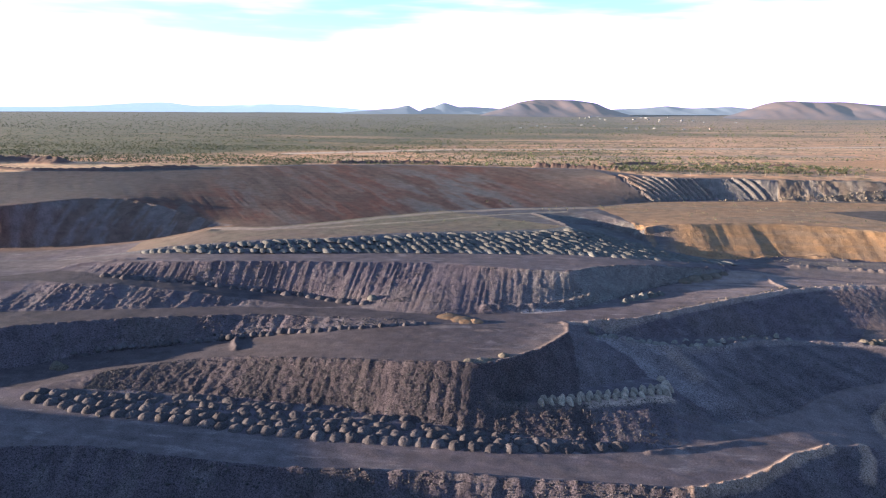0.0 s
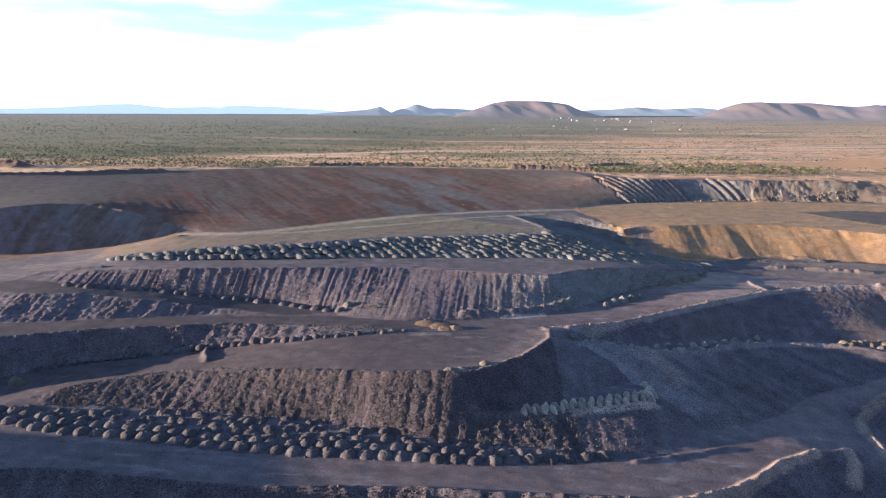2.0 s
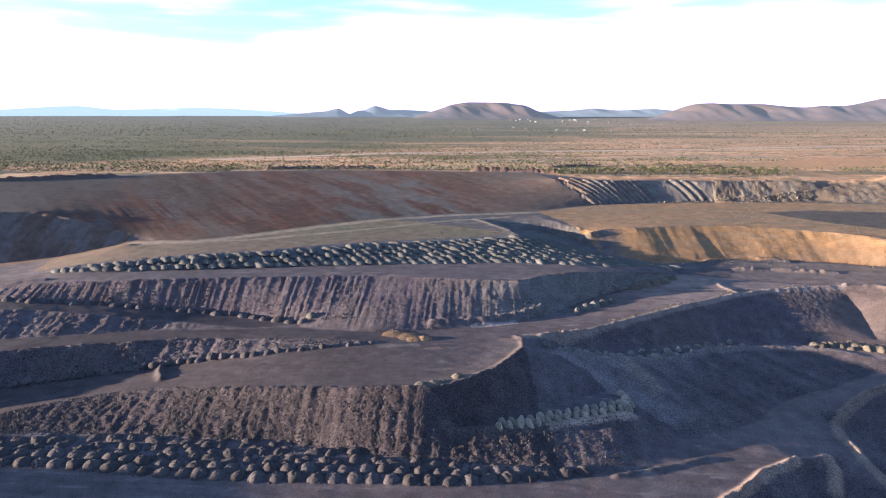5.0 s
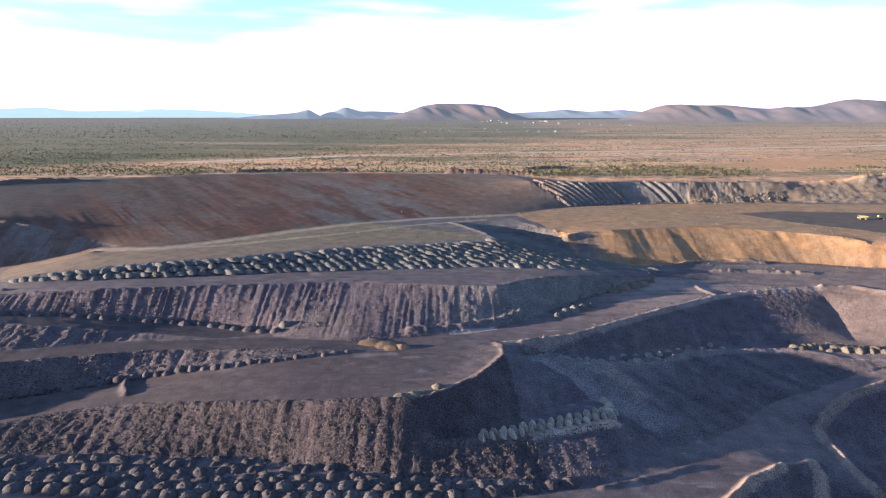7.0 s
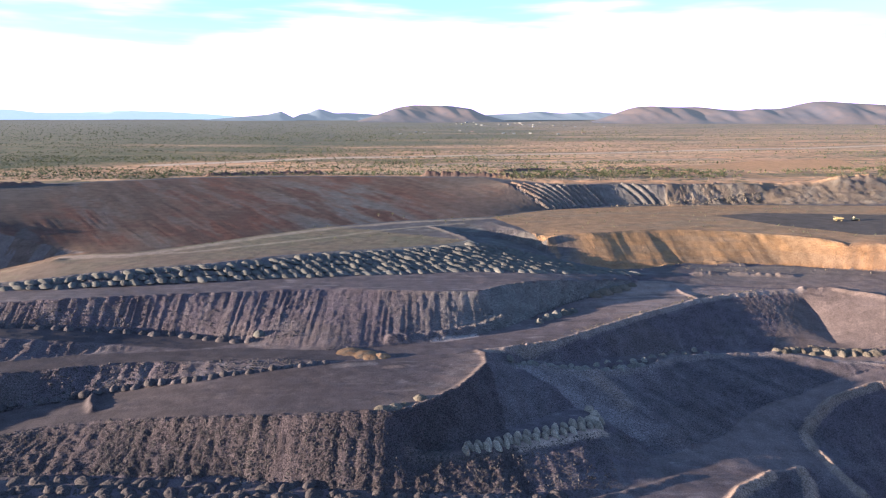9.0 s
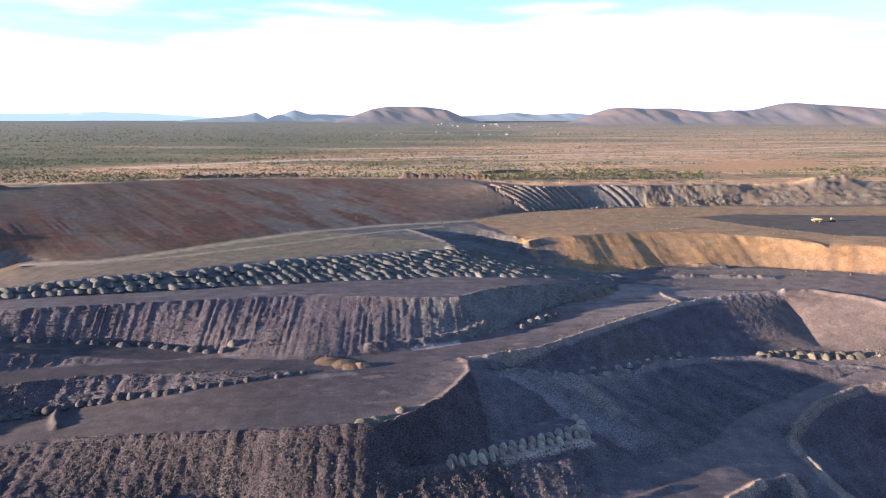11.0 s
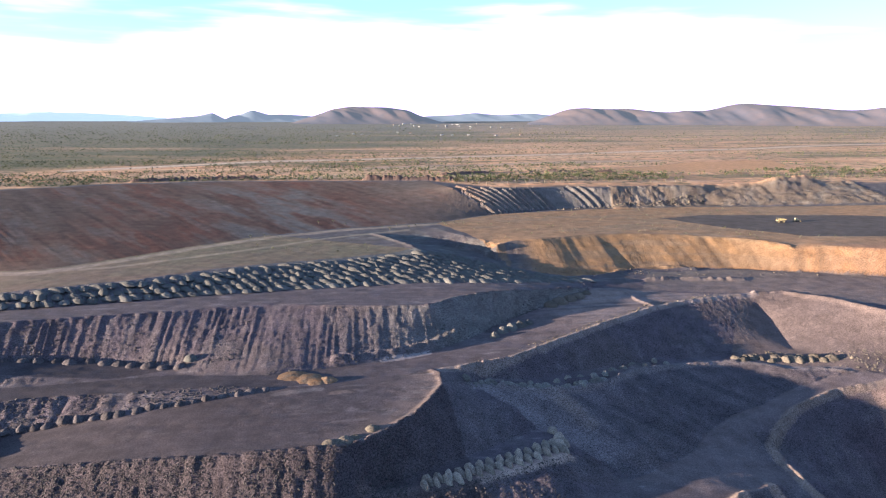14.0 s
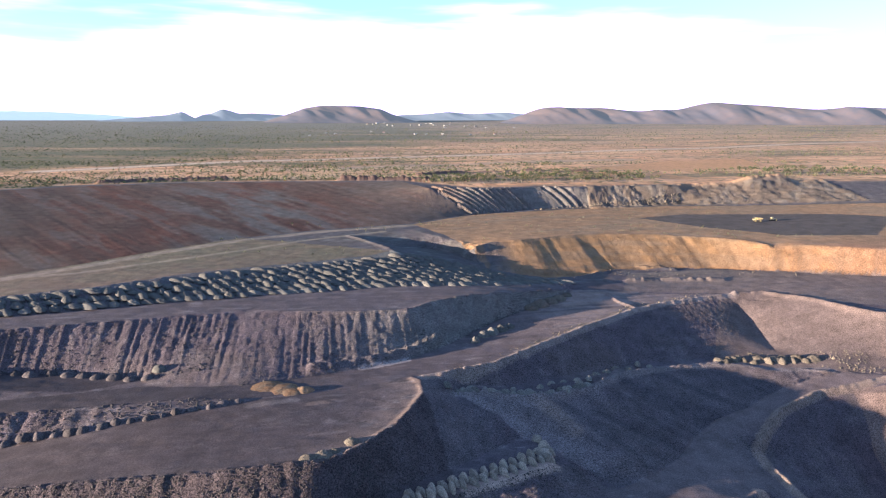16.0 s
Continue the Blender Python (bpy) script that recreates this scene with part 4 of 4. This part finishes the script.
def merged(name, pieces, kinds, at, turn, tilt, size, material, label, category):
    """One mesh of many small pieces, each of a kind, set down at a place with a turn, a tilt and three sizes."""
    verts, faces, first = [], [], 0
    for k, (pv, pf) in enumerate(pieces):
        pick = np.nonzero(kinds == k)[0]
        if not len(pick):
            continue
        c, s, ct, st = np.cos(turn[pick]), np.sin(turn[pick]), np.cos(tilt[pick]), np.sin(tilt[pick])
        v = pv[None] * size[pick][:, None, :]
        y, z = v[..., 1] * ct[:, None] - v[..., 2] * st[:, None], v[..., 1] * st[:, None] + v[..., 2] * ct[:, None]
        x, y = v[..., 0] * c[:, None] - y * s[:, None], v[..., 0] * s[:, None] + y * c[:, None]
        verts.append((np.stack((x, y, z), -1) + at[pick][:, None, :]).reshape(-1, 3))
        starts = first + np.arange(len(pick)) * len(pv)
        for f in pf:
            faces += (starts[:, None] + np.array(f)[None]).tolist()
        first += len(pick) * len(pv)
    mesh = bpy.data.meshes.new(name)
    mesh.from_pydata(np.concatenate(verts).tolist(), [], faces)
    mesh.materials.append(material)
    return tagged(new(name, mesh), label, category, kind="stuff")


# loads tipped over the upper bench: the front ones singly, the rest as one field
back_rows = []
x = -292.0
while x < 112:
    front = y_on(dune_road_back, x)
    back = y_on(upper_flat_edge, x) if x < -1 else float(np.interp(x, [-1, 30, 60, 112], [182, 168, 150, 140]))
    depth = back - front
    rows = max(1, int(depth / 6.0))
    for r in range(rows):
        px, py = x + rng.uniform(-1.0, 1.0) + r * 2.6, front + 3.4 + r * depth / rows + rng.uniform(-0.9, 0.9)
        size, high = rng.uniform(2.7, 3.5), rng.uniform(1.1, 2.1) * (0.75 if x > 60 else 1)
        if r < 1:
            heap(PALE_HEAPS, px, py, size, high, "rounded pale grey heap of tipped spoil", "heaps on the upper bench", stretch_y=1.9, turn=rng.uniform(20, 60))
        else:
            back_rows.append((rng.randrange(6), px, py, height_at(px, py) - 0.1, rng.uniform(0.3, 1.1), size, high))
    x += 7.0
heap_pieces = []
for mesh in PALE_HEAPS:
    heap_pieces.append((np.array([v.co[:] for v in mesh.vertices]), [tuple(p.vertices) for p in mesh.polygons]))
rows = np.array(back_rows)
field = merged("spoil_field", heap_pieces, rows[:, 0], rows[:, 1:4], rows[:, 4], rows[:, 4] * 0, rows[:, [5, 5, 6]] * (1, 2.2, 1), HEAP_PALE, "field of pale grey tipped spoil heaps", "spoil heaps")
grey_pieces = []
for mesh in GREY_HEAPS:
    grey_pieces.append((np.array([v.co[:] for v in mesh.vertices]), [tuple(p.vertices) for p in mesh.polygons]))
rows = np.array(jumble)
tumbled = merged("tumbled_spoil", grey_pieces, rows[:, 0], rows[:, 1:4], rows[:, 4], rows[:, 4] * 0, rows[:, [5, 5, 6]] * (1, 1.4, 1), HEAP_GREY, "low jumbled heaps of dark grey spoil below the big face", "spoil heaps")
tumbled.data.polygons.foreach_set("use_smooth", np.ones(len(tumbled.data.polygons), bool))
field.data.polygons.foreach_set("use_smooth", np.ones(len(field.data.polygons), bool))


# ---- loose rock on the faces ----
def rock_piece(seed):
    r = random.Random(seed)
    dirs = [(1, 0, 0), (-1, 0, 0), (0, 1, 0), (0, -1, 0), (0, 0, 1), (0, 0, -1)]
    v = np.array([[c * r.uniform(0.7, 1.25) + r.uniform(-0.25, 0.25) for c in d] for d in dirs])
    f = [(0, 2, 4), (2, 1, 4), (1, 3, 4), (3, 0, 4), (2, 0, 5), (1, 2, 5), (3, 1, 5), (0, 3, 5)]
    return v, f


ROCKS = [rock_piece(k) for k in range(8)]


def rocks_between(low, high, count, x0, x1, size, seed, bias=1.0):
    """Places and sizes of stones between two plan lines, thicker in some chutes than in others."""
    g = np.random.default_rng(seed)
    x = g.uniform(x0, x1, count * 4)
    x = x[fbm(x / 14.0, x * 0 + 3.0, seed) > g.uniform(0.2, 0.7, len(x))][:count]
    a = np.interp(x, [p.x for p in low], [p.y for p in low])
    b = np.interp(x, [p.x for p in high], [p.y for p in high])
    y = a + (b - a) * g.random(len(x)) ** bias
    s = size * g.uniform(0.45, 1.0, len(x)) * np.where(g.random(len(x)) < 0.05, 1.9, 1)
    return np.stack((x, y, heights(x, y) + s * 0.1, s), -1)


def rock_field(name, groups, material, label):
    rows = np.concatenate(groups)
    g = np.random.default_rng(len(rows))
    n = len(rows)
    size = rows[:, 3:4] * np.stack((np.ones(n), g.uniform(0.7, 1.1, n), g.uniform(0.6, 1.0, n)), -1)
    return merged(name, ROCKS, g.integers(0, 8, n), rows[:, :3], g.uniform(0, 6.3, n), g.uniform(-0.5, 0.5, n), size, material, label, "rocks")


rock_field("loose_rocks", [
    rocks_between(dump_toe, plateau_crest[:16], 19000, -232, -8, 0.33, 5, 1.2),
    rocks_between(near_floor, lower_road_crest[:14], 6000, -225, 40, 0.45, 6, 0.6),
    rocks_between(finger_toe, finger_front, 3000, -12, 44, 0.33, 7),
    rocks_between(mid_road_back[8:], dune_road_crest[5:], 2600, -80, 90, 0.38, 8, 2.0),
    rocks_between(plateau_back[1:], mid_road_crest[1:], 1800, -280, -80, 0.5, 9),
    rocks_between(lower_road_back, dump_toe, 1600, -245, 20, 0.6, 10),
    rocks_between(ramp_back, dune_road_crest, 1600, -290, -90, 0.5, 11, 1.8),
], ROCK_GREY, "loose broken grey rocks on the mine faces")
rock_field("sandstone_rubble", [
    rocks_between(furrow_toe, [Vector((90, 345, 0)), Vector((310, 374, 0))], 600, 150, 305, 0.9, 12),
    rocks_between([Vector((180, 40, 0)), Vector((230, 15, 0))], [Vector((180, 50, 0)), Vector((240, 35, 0))], 260, 180, 236, 0.6, 13),
    rocks_between(sand_toe, [Vector((60, 172, 0)), Vector((400, 104, 0))], 300, 80, 300, 0.5, 14),
    rocks_between(junction_crest, [Vector((15, 22, 0)), Vector((132, 93, 0)), Vector((190, 113, 0))], 400, 15, 185, 0.45, 15),
], ROCK_SAND, "pale sandstone rubble below the banks")


# ---- scrub and trees on the plain ----
def clump_piece(seed, leaves, flat):
    """A loose crown of small tilted leaf blades, one high."""
    r = random.Random(seed)
    v, f = [], []
    for k in range(leaves):
        a, h = r.uniform(0, 6.28), r.uniform(0.25, 1.0)
        d = r.uniform(0.0, 0.5) * math.sqrt(max(0.05, 1 - ((h - 0.6) / 0.5) ** 2))
        c = Vector((d * math.cos(a), d * math.sin(a), h * flat))
        u = Vector((r.uniform(-1, 1), r.uniform(-1, 1), r.uniform(-0.5, 0.5))).normalized() * r.uniform(0.14, 0.26)
        w = Vector((r.uniform(-1, 1), r.uniform(-1, 1), r.uniform(0.2, 1))).normalized() * r.uniform(0.12, 0.22)
        n = len(v)
        v += [tuple(c - u - w), tuple(c + u - w * 0.6), tuple(c + u * 0.7 + w), tuple(c - u * 0.8 + w * 0.8)]
        f.append((n, n + 1, n + 2, n + 3))
    n = len(v)
    v += [(-0.04, 0, -0.15), (0.04, 0, -0.15), (0.02, 0.03, 0.6 * flat), (0, -0.04, -0.15)]
    f += [(n, n + 1, n + 2), (n + 1, n + 3, n + 2), (n + 3, n, n + 2)]
    return np.array(v), f


CLUMPS = [clump_piece(k, 8, 0.9) for k in range(8)]
r = random.Random(3)
g = np.random.default_rng(3)


def grid_value(grid, x, y):
    return grid[np.clip(np.searchsorted(ys, y) - 1, 0, len(ys) - 1), np.clip(np.searchsorted(xs, x) - 1, 0, len(xs) - 1)]


bearing, fall = np.radians(g.uniform(-46, 47, 230000)), g.uniform(0.0185, 0.088, 230000)
d = 66 / fall / np.cos(bearing + radians(0.9))
x, y = -25 + d * np.sin(bearing), -315 + d * np.cos(bearing)
open_side = np.interp(x, [-900, -200, 300, 900], [0.62, 0.60, 0.50, 0.42]) + np.where(y > 1500, 0.15, 0)
band = fbm(x / 420.0, y / 70.0, 91) * 0.95 + fbm(x / 60.0, y / 24.0, 92) * 0.4
keep = (band + open_side > g.uniform(1.02, 1.42, len(x))) & (grid_value(PLAIN, x, y) > 0.6) & ~((x > 290) & (x < 420) & (y < 470)) & (y > 330)
x, y = x[keep][:34000], y[keep][:34000]
n = len(x)
s = (0.8 + 2.8 * g.random(n) ** 2) * np.where(y > 1500, 1.4, 1)
merged("scrub", CLUMPS, g.integers(0, 8, n), np.stack((x, y, heights(x, y) - 0.2), -1), g.uniform(0, 6.3, n), np.zeros(n), np.stack((s * g.uniform(0.9, 1.6, n), s * g.uniform(0.9, 1.6, n), s * 0.9), -1), SCRUB, "dry olive scrub scattered over the plain", "scrub")
# tufts on the upper flat and the sandy top
x, y = g.uniform(-190, 330, 1600), g.uniform(180, 352, 1600)
keep = (grid_value(IN["upper_flat"] + IN["sand_top"], x, y) > 0.5) & (grid_value(IN["coal"], x, y) < 0.5) & (fbm(x / 30.0, y / 12.0, 95) > g.uniform(0.35, 0.8, len(x)))
x, y = x[keep], y[keep]
n = len(x)
s = g.uniform(0.5, 1.5, n)
merged("grass_tufts", CLUMPS, g.integers(0, 8, n), np.stack((x, y, heights(x, y) - 0.1), -1), g.uniform(0, 6.3, n), np.zeros(n), np.stack((s * 1.3, s * 1.3, s), -1), SCRUB, "dry green tufts on the graded flat", "grass")


def mesh_from(name, verts, faces, material, soft=False):
    mesh = bpy.data.meshes.new(name)
    mesh.from_pydata([tuple(v) for v in verts], [], faces)
    if soft:
        mesh.polygons.foreach_set("use_smooth", np.ones(len(mesh.polygons), bool))
    mesh.materials.append(material)
    return mesh


def limb(a, b, ra, rb, verts, faces, sides=6):
    a, b = Vector(a), Vector(b)
    q = (b - a).to_track_quat("Z", "Y")
    n = len(verts)
    for c, rad in ((a, ra), (b, rb)):
        for k in range(sides):
            t = 2 * math.pi * k / sides
            verts.append(tuple(c + q @ Vector((rad * math.cos(t), rad * math.sin(t), 0))))
    for k in range(sides):
        m = (k + 1) % sides
        faces.append((n + k, n + m, n + sides + m, n + sides + k))


def tree_kit(seed):
    r = random.Random(seed)
    tv, tf = [], []
    limb((0, 0, -0.4), (0.1, 0, 2.0), 0.2, 0.14, tv, tf)
    ends = []
    for k in range(5):
        a = k * 1.26 + r.uniform(-0.4, 0.4)
        end = (math.cos(a) * r.uniform(0.8, 1.6), math.sin(a) * r.uniform(0.8, 1.6), r.uniform(3.0, 4.8))
        limb((0.1, 0, 1.9), end, 0.1, 0.03, tv, tf, 5)
        ends.append(end)
    lv, lf = [], []
    for end in ends:
        for k in range(18):
            c = Vector(end) + Vector((r.gauss(0, 0.55), r.gauss(0, 0.55), r.gauss(0.1, 0.42)))
            u = Vector((r.uniform(-1, 1), r.uniform(-1, 1), r.uniform(-0.6, 0.6))).normalized() * r.uniform(0.15, 0.34)
            w = Vector((r.uniform(-1, 1), r.uniform(-1, 1), r.uniform(-1, 1))).normalized() * r.uniform(0.12, 0.28)
            n = len(lv)
            lv += [c - u - w, c + u - w, c + u + w, c - u + w]
            lf.append((n, n + 1, n + 2, n + 3))
    return mesh_from("trunk", tv, tf, BARK, True), mesh_from("crown", lv, lf, LEAVES)


TREES = [tree_kit(k + 60) for k in range(5)]


def tree(x, y, size, label, group):
    trunk_mesh, crown_mesh = r.choice(TREES)
    root = new("tree")
    root.empty_display_size = 0.5
    root.matrix_world = pose(x, y, height_at(x, y), 0, 0, r.uniform(0, 360)) @ Matrix.Scale(size, 4)
    for name, mesh in (("trunk", trunk_mesh), ("crown", crown_mesh)):
        new(name, mesh).parent = root
    return tagged(root, label, "tree", group)


for k in range(170):
    x = r.uniform(52, 310)
    tree(x, r.uniform(418, 492) - max(0, 60 - x) * 0.2, r.uniform(0.8, 1.4), "small olive-green gum tree on the dry plain", "trees behind the furrowed bank")
for k in range(110):
    a, b = r.random(), r.random()
    tree(430 + 210 * a + 40 * b, 520 + 40 * a - 110 * b * (0.4 + a), r.uniform(0.8, 1.5), "grey-green gum tree on the open red plain", "trees east of the mine")
for x, y in ((-288, 452), (-273, 470), (-330, 452), (-110, 490), (-60, 486), (10, 474), (-440, 395)):
    tree(x, y, r.uniform(0.7, 1.15), "lone gum tree at the rim of the mine", "trees along the rim")
for x, y in ((-72, 287), (-60, 290), (-50, 283), (-120, 240), (-110, 243), (-20, 270), (-8, 279), (2, 268), (8, 276), (-14, 262)):
    tree(x, y, r.uniform(0.4, 0.6), "low green bush on the graded flat", "bushes on the upper flat")


# ---- buildings of the far town ----
def box(bm, x0, x1, y0, y1, z0, z1):
    made = bmesh.ops.create_cube(bm, size=1)["verts"]
    for v in made:
        v.co = Vector(((x0 + x1) / 2 + v.co.x * (x1 - x0), (y0 + y1) / 2 + v.co.y * (y1 - y0), (z0 + z1) / 2 + v.co.z * (z1 - z0)))
    return made


def bm_mesh(name, bm, material, bevel=0.0):
    if bevel:
        bmesh.ops.bevel(bm, geom=bm.edges[:], offset=bevel, segments=1, affect="EDGES")
    mesh = bpy.data.meshes.new(name)
    bm.to_mesh(mesh)
    bm.free()
    mesh.materials.append(material)
    return mesh


def part(name, mesh, parent, m=None, label=""):
    o = new(name, mesh)
    o.parent = parent
    if m is not None:
        o.matrix_basis = m
    return tagged(o, label) if label else o


def house_kit(long, wide, tall, roof):
    bm = bmesh.new()
    box(bm, -long / 2, long / 2, -wide / 2, wide / 2, -0.5, tall)
    wall = bm_mesh("wall", bm, WHITE_WALL)
    e = 0.6
    v = [(-long / 2 - e, -wide / 2 - e, tall), (long / 2 + e, -wide / 2 - e, tall), (long / 2 + e, wide / 2 + e, tall), (-long / 2 - e, wide / 2 + e, tall), (-long / 2 - e, 0, tall + wide * 0.28), (long / 2 + e, 0, tall + wide * 0.28)]
    roof_mesh = mesh_from("roof", v, [(0, 1, 5, 4), (2, 3, 4, 5), (0, 4, 3), (1, 2, 5), (3, 2, 1, 0)], roof)
    bm = bmesh.new()
    box(bm, -0.45, 0.45, -0.06, 0.06, 0, 2.05)
    door = bm_mesh("door", bm, STEEL)
    bm = bmesh.new()
    box(bm, -0.8, 0.8, -0.05, 0.05, 0, 1.1)
    pane = bm_mesh("window", bm, GLASS)
    return wall, roof_mesh, door, pane, long, wide


HOUSES = [house_kit(8, 5, 2.4, ROOF_WHITE), house_kit(9, 6, 2.5, ROOF_WHITE), house_kit(8, 6, 2.4, ROOF_RED), house_kit(15, 7, 3.0, ROOF_WHITE)]


def house(kit, x, y, turn):
    wall, roof, door, pane, long, wide = kit
    root = new("house")
    root.matrix_world = pose(x, y, height_at(x, y), 0, 0, turn)
    part("wall", wall, root)
    part("roof", roof, root)
    part("door", door, root, pose(0, -wide / 2 - 0.03, 0))
    for k in (-0.3, 0.3):
        part("window", pane, root, pose(k * long, -wide / 2 - 0.03, 1.0))
    return tagged(root, "small white house with an iron roof on the plain", "house", "houses of the far town")


for x, y, kind in ((230, 2071, 1), (263, 2042, 0), (402, 1985, 0), (-70, 2158, 0), (-40, 2110, 0), (130, 2200, 2), (90, 2300, 0), (320, 2060, 0), (490, 2010, 2), (-120, 1980, 0)):
    house(HOUSES[kind], x, y, r.uniform(-25, 25))
for k in range(18):
    x, y = r.uniform(120, 760), r.uniform(2700, 3600)
    house(HOUSES[r.choice((0, 1, 1, 2, 3))], x, y, r.uniform(-40, 40))


# ---- mining machines parked on the dark pad ----
def wheel_kit(radius, width):
    bm = bmesh.new()
    bmesh.ops.create_cone(bm, cap_ends=True, segments=20, radius1=radius, radius2=radius, depth=width)
    tyre = bm_mesh("tyre", bm, RUBBER, 0.12)
    bm = bmesh.new()
    bmesh.ops.create_cone(bm, cap_ends=True, segments=16, radius1=radius * 0.52, radius2=radius * 0.45, depth=width + 0.08)
    return tyre, bm_mesh("rim", bm, YELLOW)


TYRE, RIM = wheel_kit(1.35, 0.9)


def add_wheel(root, x, y):
    w = part("wheel", TYRE, root, pose(x, y, 1.35, 90, 0, 0))
    part("rim", RIM, w)


def haul_truck(x, y, turn):
    root = new("haul_truck")
    root.matrix_world = pose(x, y, height_at(x, y), 0, 0, turn) @ Matrix.Scale(0.72, 4)
    bm = bmesh.new()
    box(bm, -4.2, 4.4, -1.1, 1.1, 1.2, 2.0)
    box(bm, 3.6, 4.8, -2.2, 2.2, 1.6, 2.3)
    part("chassis", bm_mesh("chassis", bm, STEEL, 0.06), root)
    bm = bmesh.new()
    box(bm, 2.4, 4.7, -2.1, 2.1, 2.3, 3.2)
    part("bonnet", bm_mesh("bonnet", bm, YELLOW, 0.1), root)
    bm = bmesh.new()
    box(bm, 2.0, 3.9, 0.2, 2.1, 3.2, 4.7)
    cab = part("cab", bm_mesh("cab", bm, YELLOW, 0.1), root)
    bm = bmesh.new()
    box(bm, 3.85, 3.95, 0.4, 1.9, 3.7, 4.5)
    part("windscreen", bm_mesh("windscreen", bm, GLASS), cab)
    v = [(-5.0, -2.5, 3.3), (1.6, -2.5, 2.5), (1.6, 2.5, 2.5), (-5.0, 2.5, 3.3), (-5.2, -2.8, 4.6), (1.8, -2.8, 5.0), (1.8, 2.8, 5.0), (-5.2, 2.8, 4.6), (4.6, -2.7, 5.1), (4.6, 2.7, 5.1)]
    f = [(0, 3, 2, 1), (0, 1, 5, 4), (3, 7, 6, 2), (1, 2, 6, 5), (5, 6, 9, 8)]
    tray = part("tray", mesh_from("tray", v, f, YELLOW), root)
    tray.modifiers.new("thickness", "SOLIDIFY").thickness = 0.15
    for wx in (-2.8, 3.0):
        for wy in (-1.9, 1.9):
            add_wheel(root, wx, wy)
    return tagged(root, "yellow mining haul truck parked on a dark pad", "truck", "machines on the pad")


def bulldozer(x, y, turn):
    root = new("bulldozer")
    root.matrix_world = pose(x, y, height_at(x, y), 0, 0, turn) @ Matrix.Scale(0.85, 4)
    for side in (-1.5, 1.5):
        bm = bmesh.new()
        box(bm, -2.4, 2.4, side - 0.4, side + 0.4, 0.0, 1.3)
        part("track", bm_mesh("track", bm, RUBBER, 0.35), root)
    bm = bmesh.new()
    box(bm, -2.2, 2.6, -1.1, 1.1, 0.7, 2.2)
    part("body", bm_mesh("body", bm, YELLOW, 0.12), root)
    bm = bmesh.new()
    box(bm, -1.6, 0.4, -0.95, 0.95, 2.2, 3.7)
    cab = part("cab", bm_mesh("cab", bm, YELLOW, 0.1), root)
    bm = bmesh.new()
    box(bm, 0.36, 0.44, -0.8, 0.8, 2.6, 3.5)
    part("windscreen", bm_mesh("windscreen", bm, GLASS), cab)
    bm = bmesh.new()
    box(bm, 3.2, 3.5, -2.4, 2.4, 0.1, 1.9)
    blade = part("blade", bm_mesh("blade", bm, YELLOW, 0.05), root)
    bm = bmesh.new()
    box(bm, 0.8, 3.25, -1.35, -1.1, 0.7, 1.0)
    box(bm, 0.8, 3.25, 1.1, 1.35, 0.7, 1.0)
    part("push_arm", bm_mesh("push_arm", bm, STEEL), blade)
    return tagged(root, "yellow bulldozer parked beside a haul truck", "bulldozer", "machines on the pad")


haul_truck(311, 247, 172)
bulldozer(326, 249, 10)
